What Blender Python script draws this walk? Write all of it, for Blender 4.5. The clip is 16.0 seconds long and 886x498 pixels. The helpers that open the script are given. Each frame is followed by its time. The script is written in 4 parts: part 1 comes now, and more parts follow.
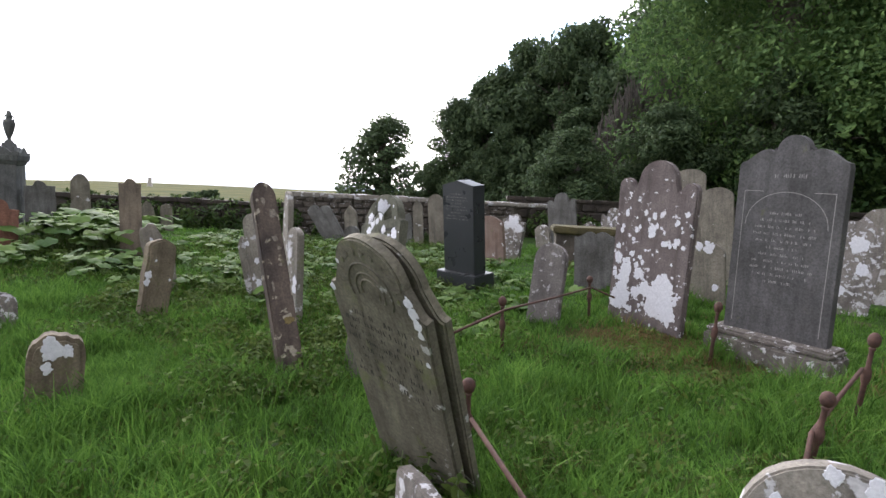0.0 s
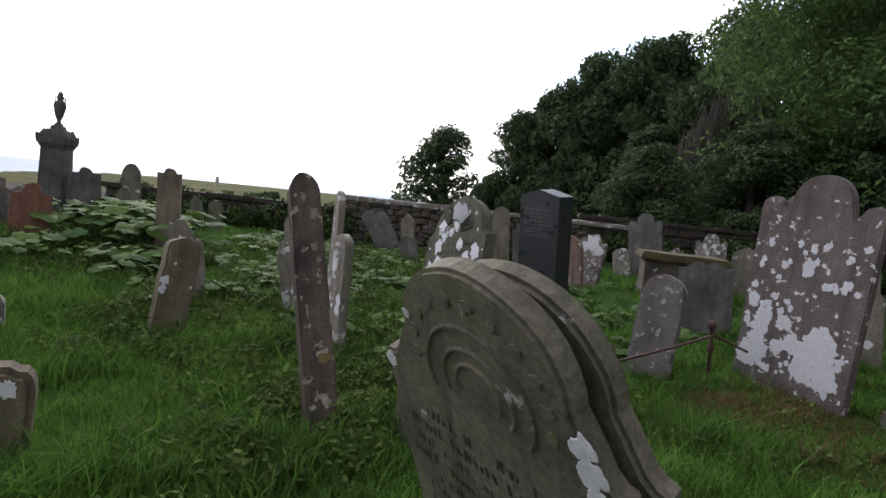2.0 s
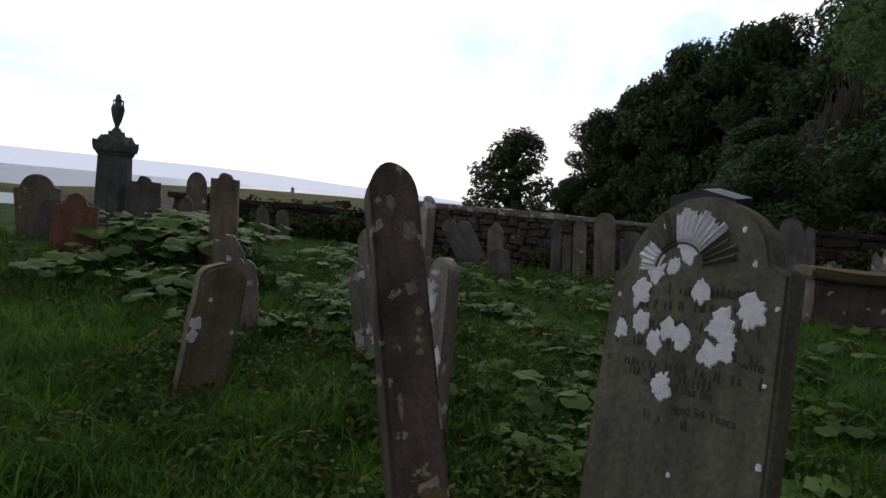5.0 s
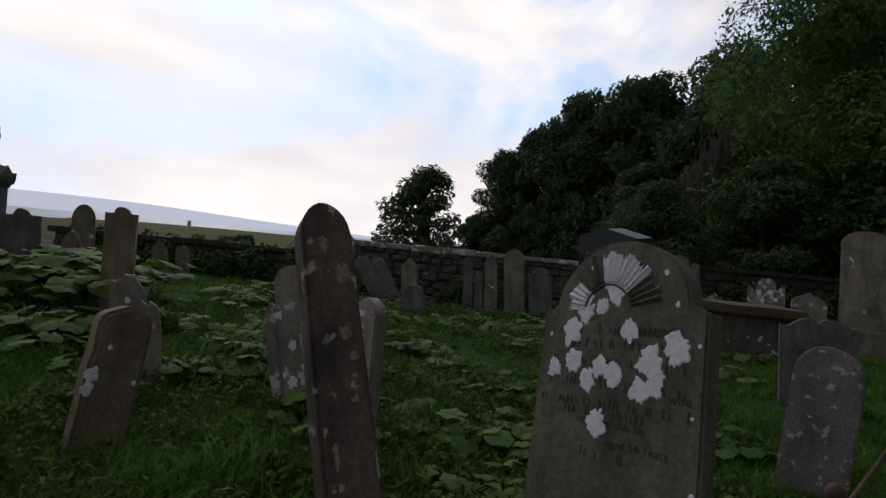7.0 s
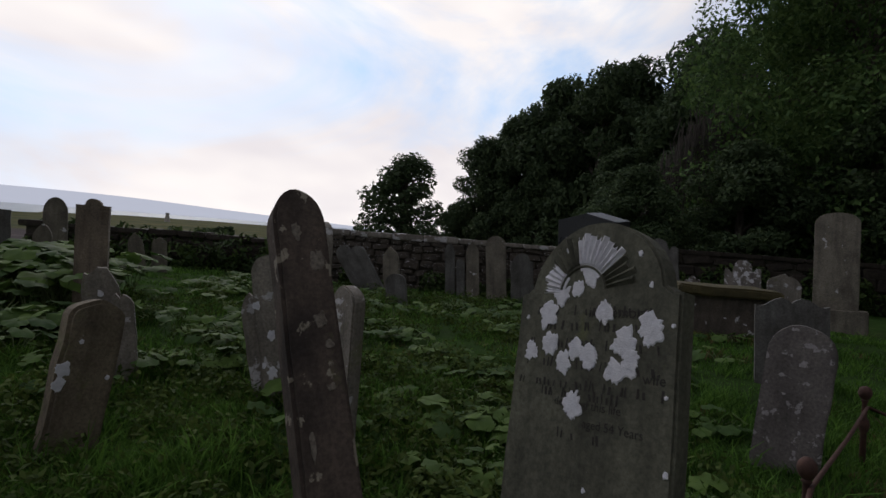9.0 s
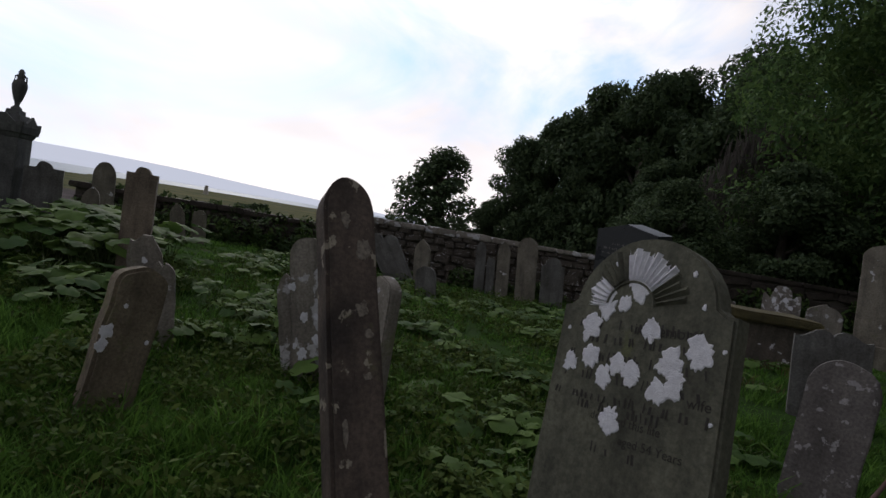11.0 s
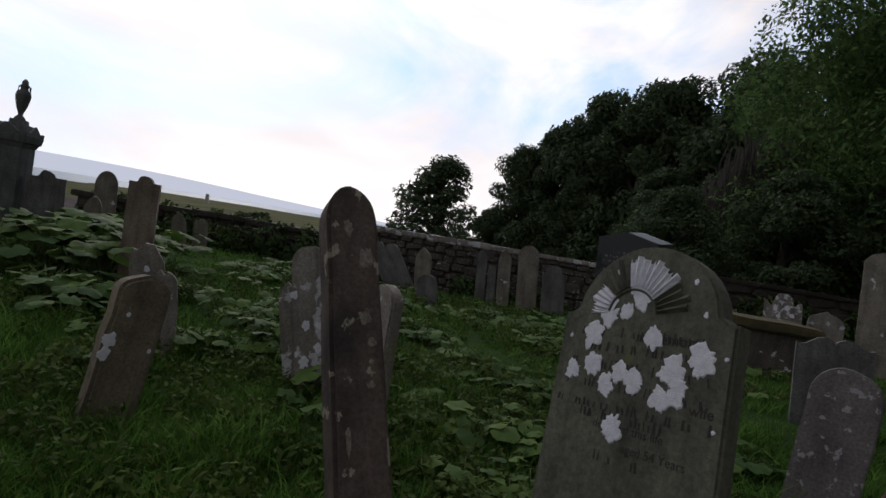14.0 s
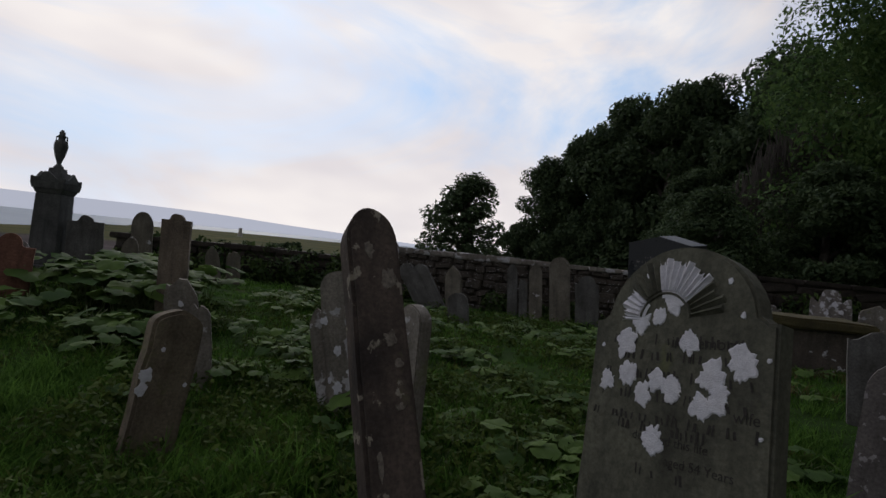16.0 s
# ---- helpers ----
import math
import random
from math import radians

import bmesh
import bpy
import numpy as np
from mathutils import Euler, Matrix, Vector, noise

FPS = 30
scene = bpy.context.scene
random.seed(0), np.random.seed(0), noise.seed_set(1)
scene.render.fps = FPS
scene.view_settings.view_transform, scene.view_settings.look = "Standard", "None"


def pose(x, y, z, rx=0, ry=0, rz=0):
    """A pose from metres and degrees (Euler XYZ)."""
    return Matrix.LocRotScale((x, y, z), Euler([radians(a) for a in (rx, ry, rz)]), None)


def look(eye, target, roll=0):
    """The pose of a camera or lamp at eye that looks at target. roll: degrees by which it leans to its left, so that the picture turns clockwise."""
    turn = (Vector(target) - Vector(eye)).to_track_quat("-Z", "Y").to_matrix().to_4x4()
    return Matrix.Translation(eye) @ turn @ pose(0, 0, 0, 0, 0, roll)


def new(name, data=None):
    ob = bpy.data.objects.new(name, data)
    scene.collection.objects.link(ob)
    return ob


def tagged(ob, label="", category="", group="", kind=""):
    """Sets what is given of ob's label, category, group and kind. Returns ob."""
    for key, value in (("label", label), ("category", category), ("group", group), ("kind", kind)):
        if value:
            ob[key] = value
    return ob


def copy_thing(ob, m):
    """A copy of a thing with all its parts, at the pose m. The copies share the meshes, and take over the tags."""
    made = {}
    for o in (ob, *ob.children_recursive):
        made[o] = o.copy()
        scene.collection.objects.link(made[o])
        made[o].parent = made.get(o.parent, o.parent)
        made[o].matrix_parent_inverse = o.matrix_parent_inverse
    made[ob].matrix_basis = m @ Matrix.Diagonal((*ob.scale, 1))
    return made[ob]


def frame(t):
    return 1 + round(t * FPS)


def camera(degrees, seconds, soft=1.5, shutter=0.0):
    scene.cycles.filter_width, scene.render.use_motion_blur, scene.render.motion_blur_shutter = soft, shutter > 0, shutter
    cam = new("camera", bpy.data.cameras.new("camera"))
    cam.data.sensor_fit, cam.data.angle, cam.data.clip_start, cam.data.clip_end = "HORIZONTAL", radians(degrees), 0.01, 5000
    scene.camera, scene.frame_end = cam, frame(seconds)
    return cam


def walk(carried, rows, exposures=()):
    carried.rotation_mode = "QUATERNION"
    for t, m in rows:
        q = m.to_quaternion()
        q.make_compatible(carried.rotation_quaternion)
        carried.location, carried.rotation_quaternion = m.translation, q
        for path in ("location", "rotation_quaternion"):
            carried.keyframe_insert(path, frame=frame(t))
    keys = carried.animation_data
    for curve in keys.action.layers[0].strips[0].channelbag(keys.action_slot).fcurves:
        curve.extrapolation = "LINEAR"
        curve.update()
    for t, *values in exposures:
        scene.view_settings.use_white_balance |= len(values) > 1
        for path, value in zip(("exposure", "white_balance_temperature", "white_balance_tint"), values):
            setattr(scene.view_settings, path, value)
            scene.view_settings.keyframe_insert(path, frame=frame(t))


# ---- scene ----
cam = camera(78.0, 16.0)
PATH = [
    (0, (-0.211, 0.148, 1.528), (-0.116, 2.135, 1.321), 2.8),
    (0.5, (-0.36, 0.495, 1.504), (-0.36, 2.489, 1.351), 6.0),
    (1, (-0.427, 0.777, 1.485), (-0.572, 2.76, 1.267), 5.3),
    (1.5, (-0.371, 1.098, 1.447), (-0.598, 3.08, 1.297), 3.8),
    (2, (-0.423, 1.341, 1.445), (-0.518, 3.331, 1.273), 6.1),
    (2.5, (-0.526, 1.643, 1.438), (-0.625, 3.621, 1.158), 4.8),
    (3, (-0.613, 1.986, 1.438), (-0.957, 3.946, 1.247), 3.0),
    (5.5, (-1.019, 2.818, 1.399), (-1.326, 4.788, 1.242), 6.3),
    (6, (-1.067, 2.794, 1.413), (-1.164, 4.79, 1.348), 4.8),
    (6.5, (-1.071, 2.772, 1.414), (-1.16, 4.769, 1.438), 5.8),
    (7, (-1.046, 2.775, 1.419), (-1.069, 4.774, 1.405), 5.4),
    (7.5, (-1.014, 2.784, 1.413), (-0.947, 4.783, 1.396), 4.7),
    (8, (-1.012, 2.795, 1.407), (-0.964, 4.795, 1.382), 3.6),
    (8.5, (-1.015, 2.794, 1.408), (-0.971, 4.793, 1.366), 4.0),
    (11, (-1.083, 2.8, 1.417), (-1.141, 4.798, 1.334), 9.6),
    (11.5, (-1.127, 2.826, 1.417), (-1.256, 4.815, 1.244), 12.4),
    (12, (-1.128, 2.832, 1.416), (-1.239, 4.822, 1.25), 11.5),
    (12.5, (-1.13, 2.819, 1.418), (-1.217, 4.812, 1.28), 11.1),
    (13, (-1.127, 2.81, 1.416), (-1.198, 4.806, 1.313), 10.9),
    (13.5, (-1.113, 2.796, 1.42), (-1.163, 4.794, 1.355), 10.4),
    (14, (-1.089, 2.789, 1.417), (-1.154, 4.787, 1.363), 9.5),
    (14.5, (-1.07, 2.788, 1.415), (-1.229, 4.782, 1.378), 7.5),
    (15, (-1.046, 2.803, 1.408), (-1.281, 4.789, 1.39), 4.3),
    (15.5, (-1.048, 2.809, 1.408), (-1.288, 4.795, 1.404), 4.6),
    (16, (-1.059, 2.817, 1.411), (-1.242, 4.808, 1.41), 5.7),
]
EXPOSURES = [(0.0, 2.35), (0.6, 2.28), (1.0, 2.05), (1.5, 1.75), (2.0, 1.52), (3.0, 1.17), (3.6, 0.82), (5.3, 0.3), (6.0, 0.05), (7.0, 0.0), (8.5, -0.05), (11.0, 0.16), (12.5, 0.36), (13.5, 0.24), (14.5, 0.03), (16.0, -0.2)]
walk(cam, [(t, look(eye, target, roll)) for t, eye, target, roll in PATH], EXPOSURES)

# ---- world and light ----
world = bpy.data.worlds.new("world")
scene.world = world
world.use_nodes = True
wn = world.node_tree.nodes
wl = world.node_tree.links
wn.clear()
SUN_EL, SUN_AZ = radians(24), radians(-25)
sky = wn.new("ShaderNodeTexSky")
sky.sky_type, sky.sun_disc = "NISHITA", False
sky.sun_elevation, sky.sun_rotation = SUN_EL, SUN_AZ
wtc = wn.new("ShaderNodeTexCoord")
wmap = wn.new("ShaderNodeMapping")
wmap.inputs["Rotation"].default_value = (0.0, 0.75, 0.35)
wmap.inputs["Scale"].default_value = (0.8, 1.4, 2.4)
wturn = wn.new("ShaderNodeVectorRotate")
wturn.rotation_type = "Z_AXIS"
wturn.inputs["Angle"].default_value = radians(-42)
wl.new(wtc.outputs["Generated"], wturn.inputs["Vector"])
wl.new(wturn.outputs[0], wmap.inputs["Vector"])
wnoise = wn.new("ShaderNodeTexNoise")
wnoise.inputs["Scale"].default_value = 1.7
wnoise.inputs["Detail"].default_value = 7
wnoise.inputs["Roughness"].default_value = 0.56
wnoise.inputs["Distortion"].default_value = 0.9
wl.new(wmap.outputs["Vector"], wnoise.inputs["Vector"])
wramp = wn.new("ShaderNodeValToRGB")
wramp.color_ramp.elements[0].position, wramp.color_ramp.elements[1].position = 0.31, 0.54
wl.new(wnoise.outputs["Fac"], wramp.inputs["Fac"])
wsoft = wn.new("ShaderNodeTexNoise")
wsoft.inputs["Scale"].default_value = 3.1
wsoft.inputs["Detail"].default_value = 3
wl.new(wmap.outputs["Vector"], wsoft.inputs["Vector"])
wtone = wn.new("ShaderNodeValToRGB")
wtone.color_ramp.elements[0].position, wtone.color_ramp.elements[0].color = 0.3, (8.7, 8.2, 8.7, 1)
wtone.color_ramp.elements[1].position, wtone.color_ramp.elements[1].color = 0.7, (12.2, 11.5, 11.1, 1)
wl.new(wsoft.outputs["Fac"], wtone.inputs["Fac"])
wsky = wn.new("ShaderNodeMix")
wsky.data_type = "RGBA"
wsky.inputs[0].default_value = 0.8
wl.new(sky.outputs["Color"], wsky.inputs[6])
wsky.inputs[7].default_value = (4.7, 7.5, 11.8, 1)
wmix = wn.new("ShaderNodeMix")
wmix.data_type = "RGBA"
wl.new(wramp.outputs["Color"], wmix.inputs[0])
wl.new(wsky.outputs[2], wmix.inputs[6])
wl.new(wtone.outputs["Color"], wmix.inputs[7])
wbg = wn.new("ShaderNodeBackground")
wbg.inputs["Strength"].default_value = 0.1
wdot = wn.new("ShaderNodeVectorMath")
wdot.operation = "DOT_PRODUCT"
wl.new(wtc.outputs["Generated"], wdot.inputs[0])
wdot.inputs[1].default_value = (math.sin(SUN_AZ), math.cos(SUN_AZ), 0.1)
wrange = wn.new("ShaderNodeMapRange")
wrange.interpolation_type = "SMOOTHSTEP"
wrange.inputs["From Min"].default_value, wrange.inputs["From Max"].default_value = -0.5, 0.95
wrange.inputs["To Min"].default_value, wrange.inputs["To Max"].default_value = 0.27, 0.93
wl.new(wdot.outputs["Value"], wrange.inputs["Value"])
wgain = wn.new("ShaderNodeVectorMath")
wgain.operation = "SCALE"
wl.new(wmix.outputs[2], wgain.inputs[0])
wl.new(wrange.outputs[0], wgain.inputs["Scale"])
wl.new(wgain.outputs[0], wbg.inputs["Color"])
wout = wn.new("ShaderNodeOutputWorld")
wl.new(wbg.outputs[0], wout.inputs[0])

sun_data = bpy.data.lights.new("sun", "SUN")
sun_data.energy, sun_data.angle, sun_data.color = 0.4, radians(20), (1.0, 0.93, 0.84)
sun = new("sun", sun_data)
sun.matrix_world = look((0, 0, 0), (-math.sin(SUN_AZ) * math.cos(SUN_EL), -math.cos(SUN_AZ) * math.cos(SUN_EL), -math.sin(SUN_EL)))
sun.location = (0, 0, 30)


# ---- materials ----
def node_material(name):
    m = bpy.data.materials.new(name)
    m.use_nodes = True
    n, l = m.node_tree.nodes, m.node_tree.links
    return m, n, l, n["Principled BSDF"]


def noise_node(n, l, vec, scale, detail=4, rough=0.55, distortion=0.0):
    t = n.new("ShaderNodeTexNoise")
    t.inputs["Scale"].default_value, t.inputs["Detail"].default_value = scale, detail
    t.inputs["Roughness"].default_value, t.inputs["Distortion"].default_value = rough, distortion
    l.new(vec, t.inputs["Vector"])
    return t.outputs["Fac"]


def ramp_node(n, l, fac, stops):
    r = n.new("ShaderNodeValToRGB")
    e = r.color_ramp.elements
    while len(e) < len(stops):
        e.new(0.5)
    for k, (p, c) in zip(e, stops):
        k.position, k.color = p, (*c, 1) if len(c) == 3 else c
    l.new(fac, r.inputs["Fac"])
    return r.outputs["Color"]


def mix_node(n, l, fac, a, b, mode="MIX"):
    m = n.new("ShaderNodeMix")
    m.data_type, m.blend_type = "RGBA", mode
    for sock, v in ((m.inputs[0], fac), (m.inputs[6], a), (m.inputs[7], b)):
        if hasattr(v, "links"):
            l.new(v, sock)
        else:
            sock.default_value = v if isinstance(v, float) else (*v, 1)
    return m.outputs[2]


def bump_node(n, l, bsdf, height, strength, distance):
    b = n.new("ShaderNodeBump")
    b.inputs["Strength"].default_value, b.inputs["Distance"].default_value = strength, distance
    l.new(height, b.inputs["Height"])
    l.new(b.outputs["Normal"], bsdf.inputs["Normal"])


def object_vector(n, l, spread=9.0):
    tc, oi = n.new("ShaderNodeTexCoord"), n.new("ShaderNodeObjectInfo")
    add, mul = n.new("ShaderNodeVectorMath"), n.new("ShaderNodeMath")
    mul.operation = "MULTIPLY"
    mul.inputs[1].default_value = spread
    l.new(oi.outputs["Random"], mul.inputs[0])
    l.new(tc.outputs["Object"], add.inputs[0])
    l.new(mul.outputs[0], add.inputs[1])
    return add.outputs[0]


def stone_material(name, light, dark, lichen=(0.62, 0.6, 0.62), cover=0.62, scale=7.0, moss=0.7, rough=0.88):
    """Weathered slab stone: two tones, fine grain, pale crust lichen above `cover`, dull moss above `moss`."""
    m, n, l, bsdf = node_material(name)
    vec = object_vector(n, l)
    base = ramp_node(n, l, noise_node(n, l, vec, 3.2, 6, 0.62), ((0.32, dark), (0.68, light)))
    grain = noise_node(n, l, vec, 55, 3, 0.7)
    base = mix_node(n, l, 0.55, base, ramp_node(n, l, grain, ((0.3, (0.25, 0.25, 0.25)), (0.7, (0.85, 0.85, 0.85)))), "OVERLAY")
    streak = n.new("ShaderNodeMapping")
    streak.inputs["Scale"].default_value = (9.0, 9.0, 1.1)
    l.new(vec, streak.inputs["Vector"])
    base = mix_node(n, l, ramp_node(n, l, noise_node(n, l, streak.outputs[0], 1.6, 4), ((0.45, (0, 0, 0)), (0.75, (0.55, 0.55, 0.55)))), base, tuple(c * 0.45 for c in dark))
    green = ramp_node(n, l, noise_node(n, l, vec, 4.5, 5, 0.65), ((moss - 0.06, (0, 0, 0)), (moss + 0.06, (0.7, 0.7, 0.7))))
    base = mix_node(n, l, green, base, (0.12, 0.13, 0.05))
    spots = noise_node(n, l, vec, scale, 7, 0.6, 0.25)
    mask = ramp_node(n, l, spots, ((cover - 0.012, (0, 0, 0)), (cover + 0.012, (1, 1, 1))))
    crust = mix_node(n, l, ramp_node(n, l, noise_node(n, l, vec, 40, 4), ((0.35, (0, 0, 0)), (0.7, (1, 1, 1)))), tuple(c * 0.72 for c in lichen), lichen)
    colour = mix_node(n, l, mask, base, crust)
    l.new(colour, bsdf.inputs["Base Color"])
    bsdf.inputs["Roughness"].default_value = rough
    bsdf.inputs["Specular IOR Level"].default_value = 0.25
    height = n.new("ShaderNodeMath")
    height.operation = "MULTIPLY_ADD"
    height.inputs[1].default_value = 0.6
    l.new(mask, height.inputs[0])
    l.new(noise_node(n, l, vec, 26, 6, 0.7), height.inputs[2])
    bump_node(n, l, bsdf, height.outputs[0], 0.55, 0.006)
    return m


GREY = stone_material("grey_slate", (0.225, 0.2, 0.165), (0.11, 0.097, 0.08), cover=0.68)
WARM = stone_material("warm_slate", (0.24, 0.19, 0.15), (0.12, 0.095, 0.077), cover=0.67)
TWINNED = stone_material("grey_brown_slate", (0.165, 0.148, 0.112), (0.08, 0.072, 0.056), lichen=(0.46, 0.44, 0.43), cover=0.645, scale=6.0, moss=0.64)
MOTTLED = stone_material("mottled_stone", (0.24, 0.215, 0.185), (0.13, 0.115, 0.1), lichen=(0.52, 0.5, 0.51), cover=0.59, scale=6.0)
CRUSTED = stone_material("crusted_stone", (0.23, 0.205, 0.19), (0.12, 0.105, 0.095), lichen=(0.57, 0.55, 0.57), cover=0.56, scale=15.0)
DARKSLATE = stone_material("dark_slate", (0.15, 0.145, 0.14), (0.07, 0.065, 0.06), cover=0.74, scale=9)
SPECK = stone_material("speckled_sandstone", (0.17, 0.14, 0.135), (0.09, 0.072, 0.07), lichen=(0.7, 0.67, 0.71), cover=0.63, scale=12.0)
RAYED = stone_material("olive_slate", (0.108, 0.106, 0.078), (0.06, 0.059, 0.045), cover=0.74, scale=16.0)
POSTED = stone_material("brown_slate", (0.11, 0.084, 0.068), (0.036, 0.028, 0.025), lichen=(0.3, 0.265, 0.21), cover=0.62, scale=9.0)
PATCHY = stone_material("patchy_grey_stone", (0.16, 0.142, 0.135), (0.08, 0.07, 0.068), lichen=(0.36, 0.33, 0.34), cover=0.6, scale=13.0)
BROWN = stone_material("brown_grey_stone", (0.19, 0.155, 0.11), (0.09, 0.072, 0.052), cover=0.7, scale=10.0, moss=0.62)
ORANGE = stone_material("red_sandstone", (0.24, 0.115, 0.08), (0.15, 0.075, 0.058), cover=0.8)
RUST_STONE = stone_material("rust_stained_stone", (0.2, 0.15, 0.13), (0.12, 0.075, 0.056), cover=0.66)
INSCRIBED = stone_material("inscribed_slate", (0.1, 0.095, 0.096), (0.058, 0.055, 0.055), cover=0.78, scale=14)
PLINTH = stone_material("crusted_plinth", (0.15, 0.13, 0.118), (0.075, 0.066, 0.058), lichen=(0.5, 0.48, 0.49), cover=0.58, scale=13)
MONUMENT = stone_material("sooty_stone", (0.13, 0.13, 0.125), (0.06, 0.06, 0.06), cover=0.75, scale=9)
WALLSTONE = stone_material("wall_rubble", (0.115, 0.096, 0.08), (0.055, 0.046, 0.04), cover=0.63, scale=5.0)
# Darker copy of the wall rubble; the trees' shade is painted into its colour.
SHADE_RUBBLE = stone_material("shade_painted_rubble", (0.06, 0.048, 0.04), (0.028, 0.023, 0.02), cover=0.76, scale=5.0)
CAPSTONE = stone_material("capping_stone", (0.3, 0.27, 0.24), (0.17, 0.15, 0.13), cover=0.56, scale=5)


def granite_material():
    m, n, l, bsdf = node_material("polished_granite")
    vec = object_vector(n, l)
    c = ramp_node(n, l, noise_node(n, l, vec, 120, 2, 0.8), ((0.35, (0.014, 0.015, 0.018)), (0.7, (0.04, 0.043, 0.05))))
    l.new(c, bsdf.inputs["Base Color"])
    l.new(ramp_node(n, l, noise_node(n, l, vec, 6, 4), ((0.3, (0.24, 0.24, 0.24)), (0.7, (0.42, 0.42, 0.42)))), bsdf.inputs["Roughness"])
    return m


def plain_material(name, a, b, scale, rough=0.85, bump=0.4, depth=0.004, metal=0.0):
    m, n, l, bsdf = node_material(name)
    vec = object_vector(n, l)
    c = ramp_node(n, l, noise_node(n, l, vec, scale, 6, 0.65), ((0.3, a), (0.7, b)))
    l.new(c, bsdf.inputs["Base Color"])
    bsdf.inputs["Roughness"].default_value, bsdf.inputs["Metallic"].default_value = rough, metal
    bump_node(n, l, bsdf, noise_node(n, l, vec, scale * 4, 5, 0.7), bump, depth)
    return m


GRANITE = granite_material()
MOSSY = plain_material("mossy_slab", (0.045, 0.036, 0.018), (0.1, 0.082, 0.032), 7, 0.95, 0.9, 0.02)
# Paler granite: a sky reflection painted into the colour of one slope.
GRANITE_SKY_PALE = plain_material("sky_paled_granite", (0.05, 0.053, 0.06), (0.085, 0.09, 0.1), 60, 0.55, 0.05)
RUST = plain_material("rusted_iron", (0.045, 0.024, 0.02), (0.11, 0.055, 0.042), 24, 0.8, 0.6, 0.003, 0.35)
LICHEN = plain_material("white_lichen", (0.5, 0.49, 0.53), (0.68, 0.67, 0.71), 45, 0.95, 0.8, 0.004)
LETTER = plain_material("cut_lettering", (0.018, 0.016, 0.013), (0.035, 0.03, 0.026), 40, 0.95, 0.2)
LETTER_PALE = plain_material("pale_lettering", (0.19, 0.18, 0.17), (0.27, 0.26, 0.25), 40, 0.9, 0.2)
BARK = plain_material("bark", (0.05, 0.04, 0.032), (0.12, 0.1, 0.08), 9, 0.95, 0.9, 0.03)
DEAD = plain_material("dead_twigs", (0.04, 0.033, 0.028), (0.078, 0.066, 0.058), 6, 0.95, 0.3)
THATCH = plain_material("ochre_moss", (0.09, 0.066, 0.024), (0.17, 0.13, 0.05), 30, 0.95, 0.9, 0.006)
PALE_CRUST = plain_material("thin_crust", (0.07, 0.056, 0.045), (0.23, 0.2, 0.165), 60, 0.95, 0.6, 0.002)
MORTAR = plain_material("wall_core", (0.055, 0.047, 0.04), (0.1, 0.086, 0.07), 12, 0.95, 0.8, 0.02)
SOIL_STONE = plain_material("tower_stone", (0.3, 0.28, 0.25), (0.4, 0.37, 0.33), 2, 0.9, 0.3)


def leaf_material(name, dark, light, rough=0.5, through_light=0.3):
    m, n, l, bsdf = node_material(name)
    geo, oi = n.new("ShaderNodeNewGeometry"), n.new("ShaderNodeObjectInfo")
    add, fr = n.new("ShaderNodeMath"), n.new("ShaderNodeMath")
    add.operation, fr.operation = "ADD", "FRACT"
    l.new(geo.outputs["Random Per Island"], add.inputs[0])
    l.new(oi.outputs["Random"], add.inputs[1])
    l.new(add.outputs[0], fr.inputs[0])
    tc = n.new("ShaderNodeTexCoord")
    c = ramp_node(n, l, fr.outputs[0], ((0.0, dark), (1.0, light)))
    patch = ramp_node(n, l, noise_node(n, l, tc.outputs["Object"], 1.3, 4), ((0.3, (0.6, 0.62, 0.55)), (0.7, (1.15, 1.1, 1.0))))
    c = mix_node(n, l, 1.0, c, patch, "MULTIPLY")
    l.new(c, bsdf.inputs["Base Color"])
    bsdf.inputs["Roughness"].default_value = rough
    bsdf.inputs["Specular IOR Level"].default_value = 0.12
    tr, mx, out = n.new("ShaderNodeBsdfTranslucent"), n.new("ShaderNodeMixShader"), n["Material Output"]
    l.new(c, tr.inputs["Color"])
    mx.inputs[0].default_value = through_light
    l.new(bsdf.outputs[0], mx.inputs[1])
    l.new(tr.outputs[0], mx.inputs[2])
    l.new(mx.outputs[0], out.inputs["Surface"])
    return m


GRASS = leaf_material("grass_blades", (0.036, 0.092, 0.018), (0.148, 0.29, 0.056), 0.7, 0.4)
STRAW = leaf_material("dry_grass", (0.1, 0.07, 0.037), (0.22, 0.17, 0.085), 0.8, 0.3)
BROAD = leaf_material("broad_leaf", (0.042, 0.09, 0.024), (0.12, 0.195, 0.05), 0.65, 0.28)
WEED = leaf_material("weed_leaf", (0.035, 0.06, 0.015), (0.1, 0.145, 0.035), 0.75, 0.3)
STALK = plain_material("leaf_stalk", (0.1, 0.15, 0.05), (0.16, 0.2, 0.08), 8, 0.6, 0.1)
WOOD_LEAF = leaf_material("woodland_leaf", (0.038, 0.062, 0.034), (0.088, 0.13, 0.062), 0.7, 0.28)
NEAR_LEAF = leaf_material("ash_leaf", (0.052, 0.105, 0.04), (0.135, 0.215, 0.072), 0.7, 0.35)
IVY = leaf_material("ivy_leaf", (0.028, 0.055, 0.018), (0.07, 0.11, 0.03), 0.6, 0.2)


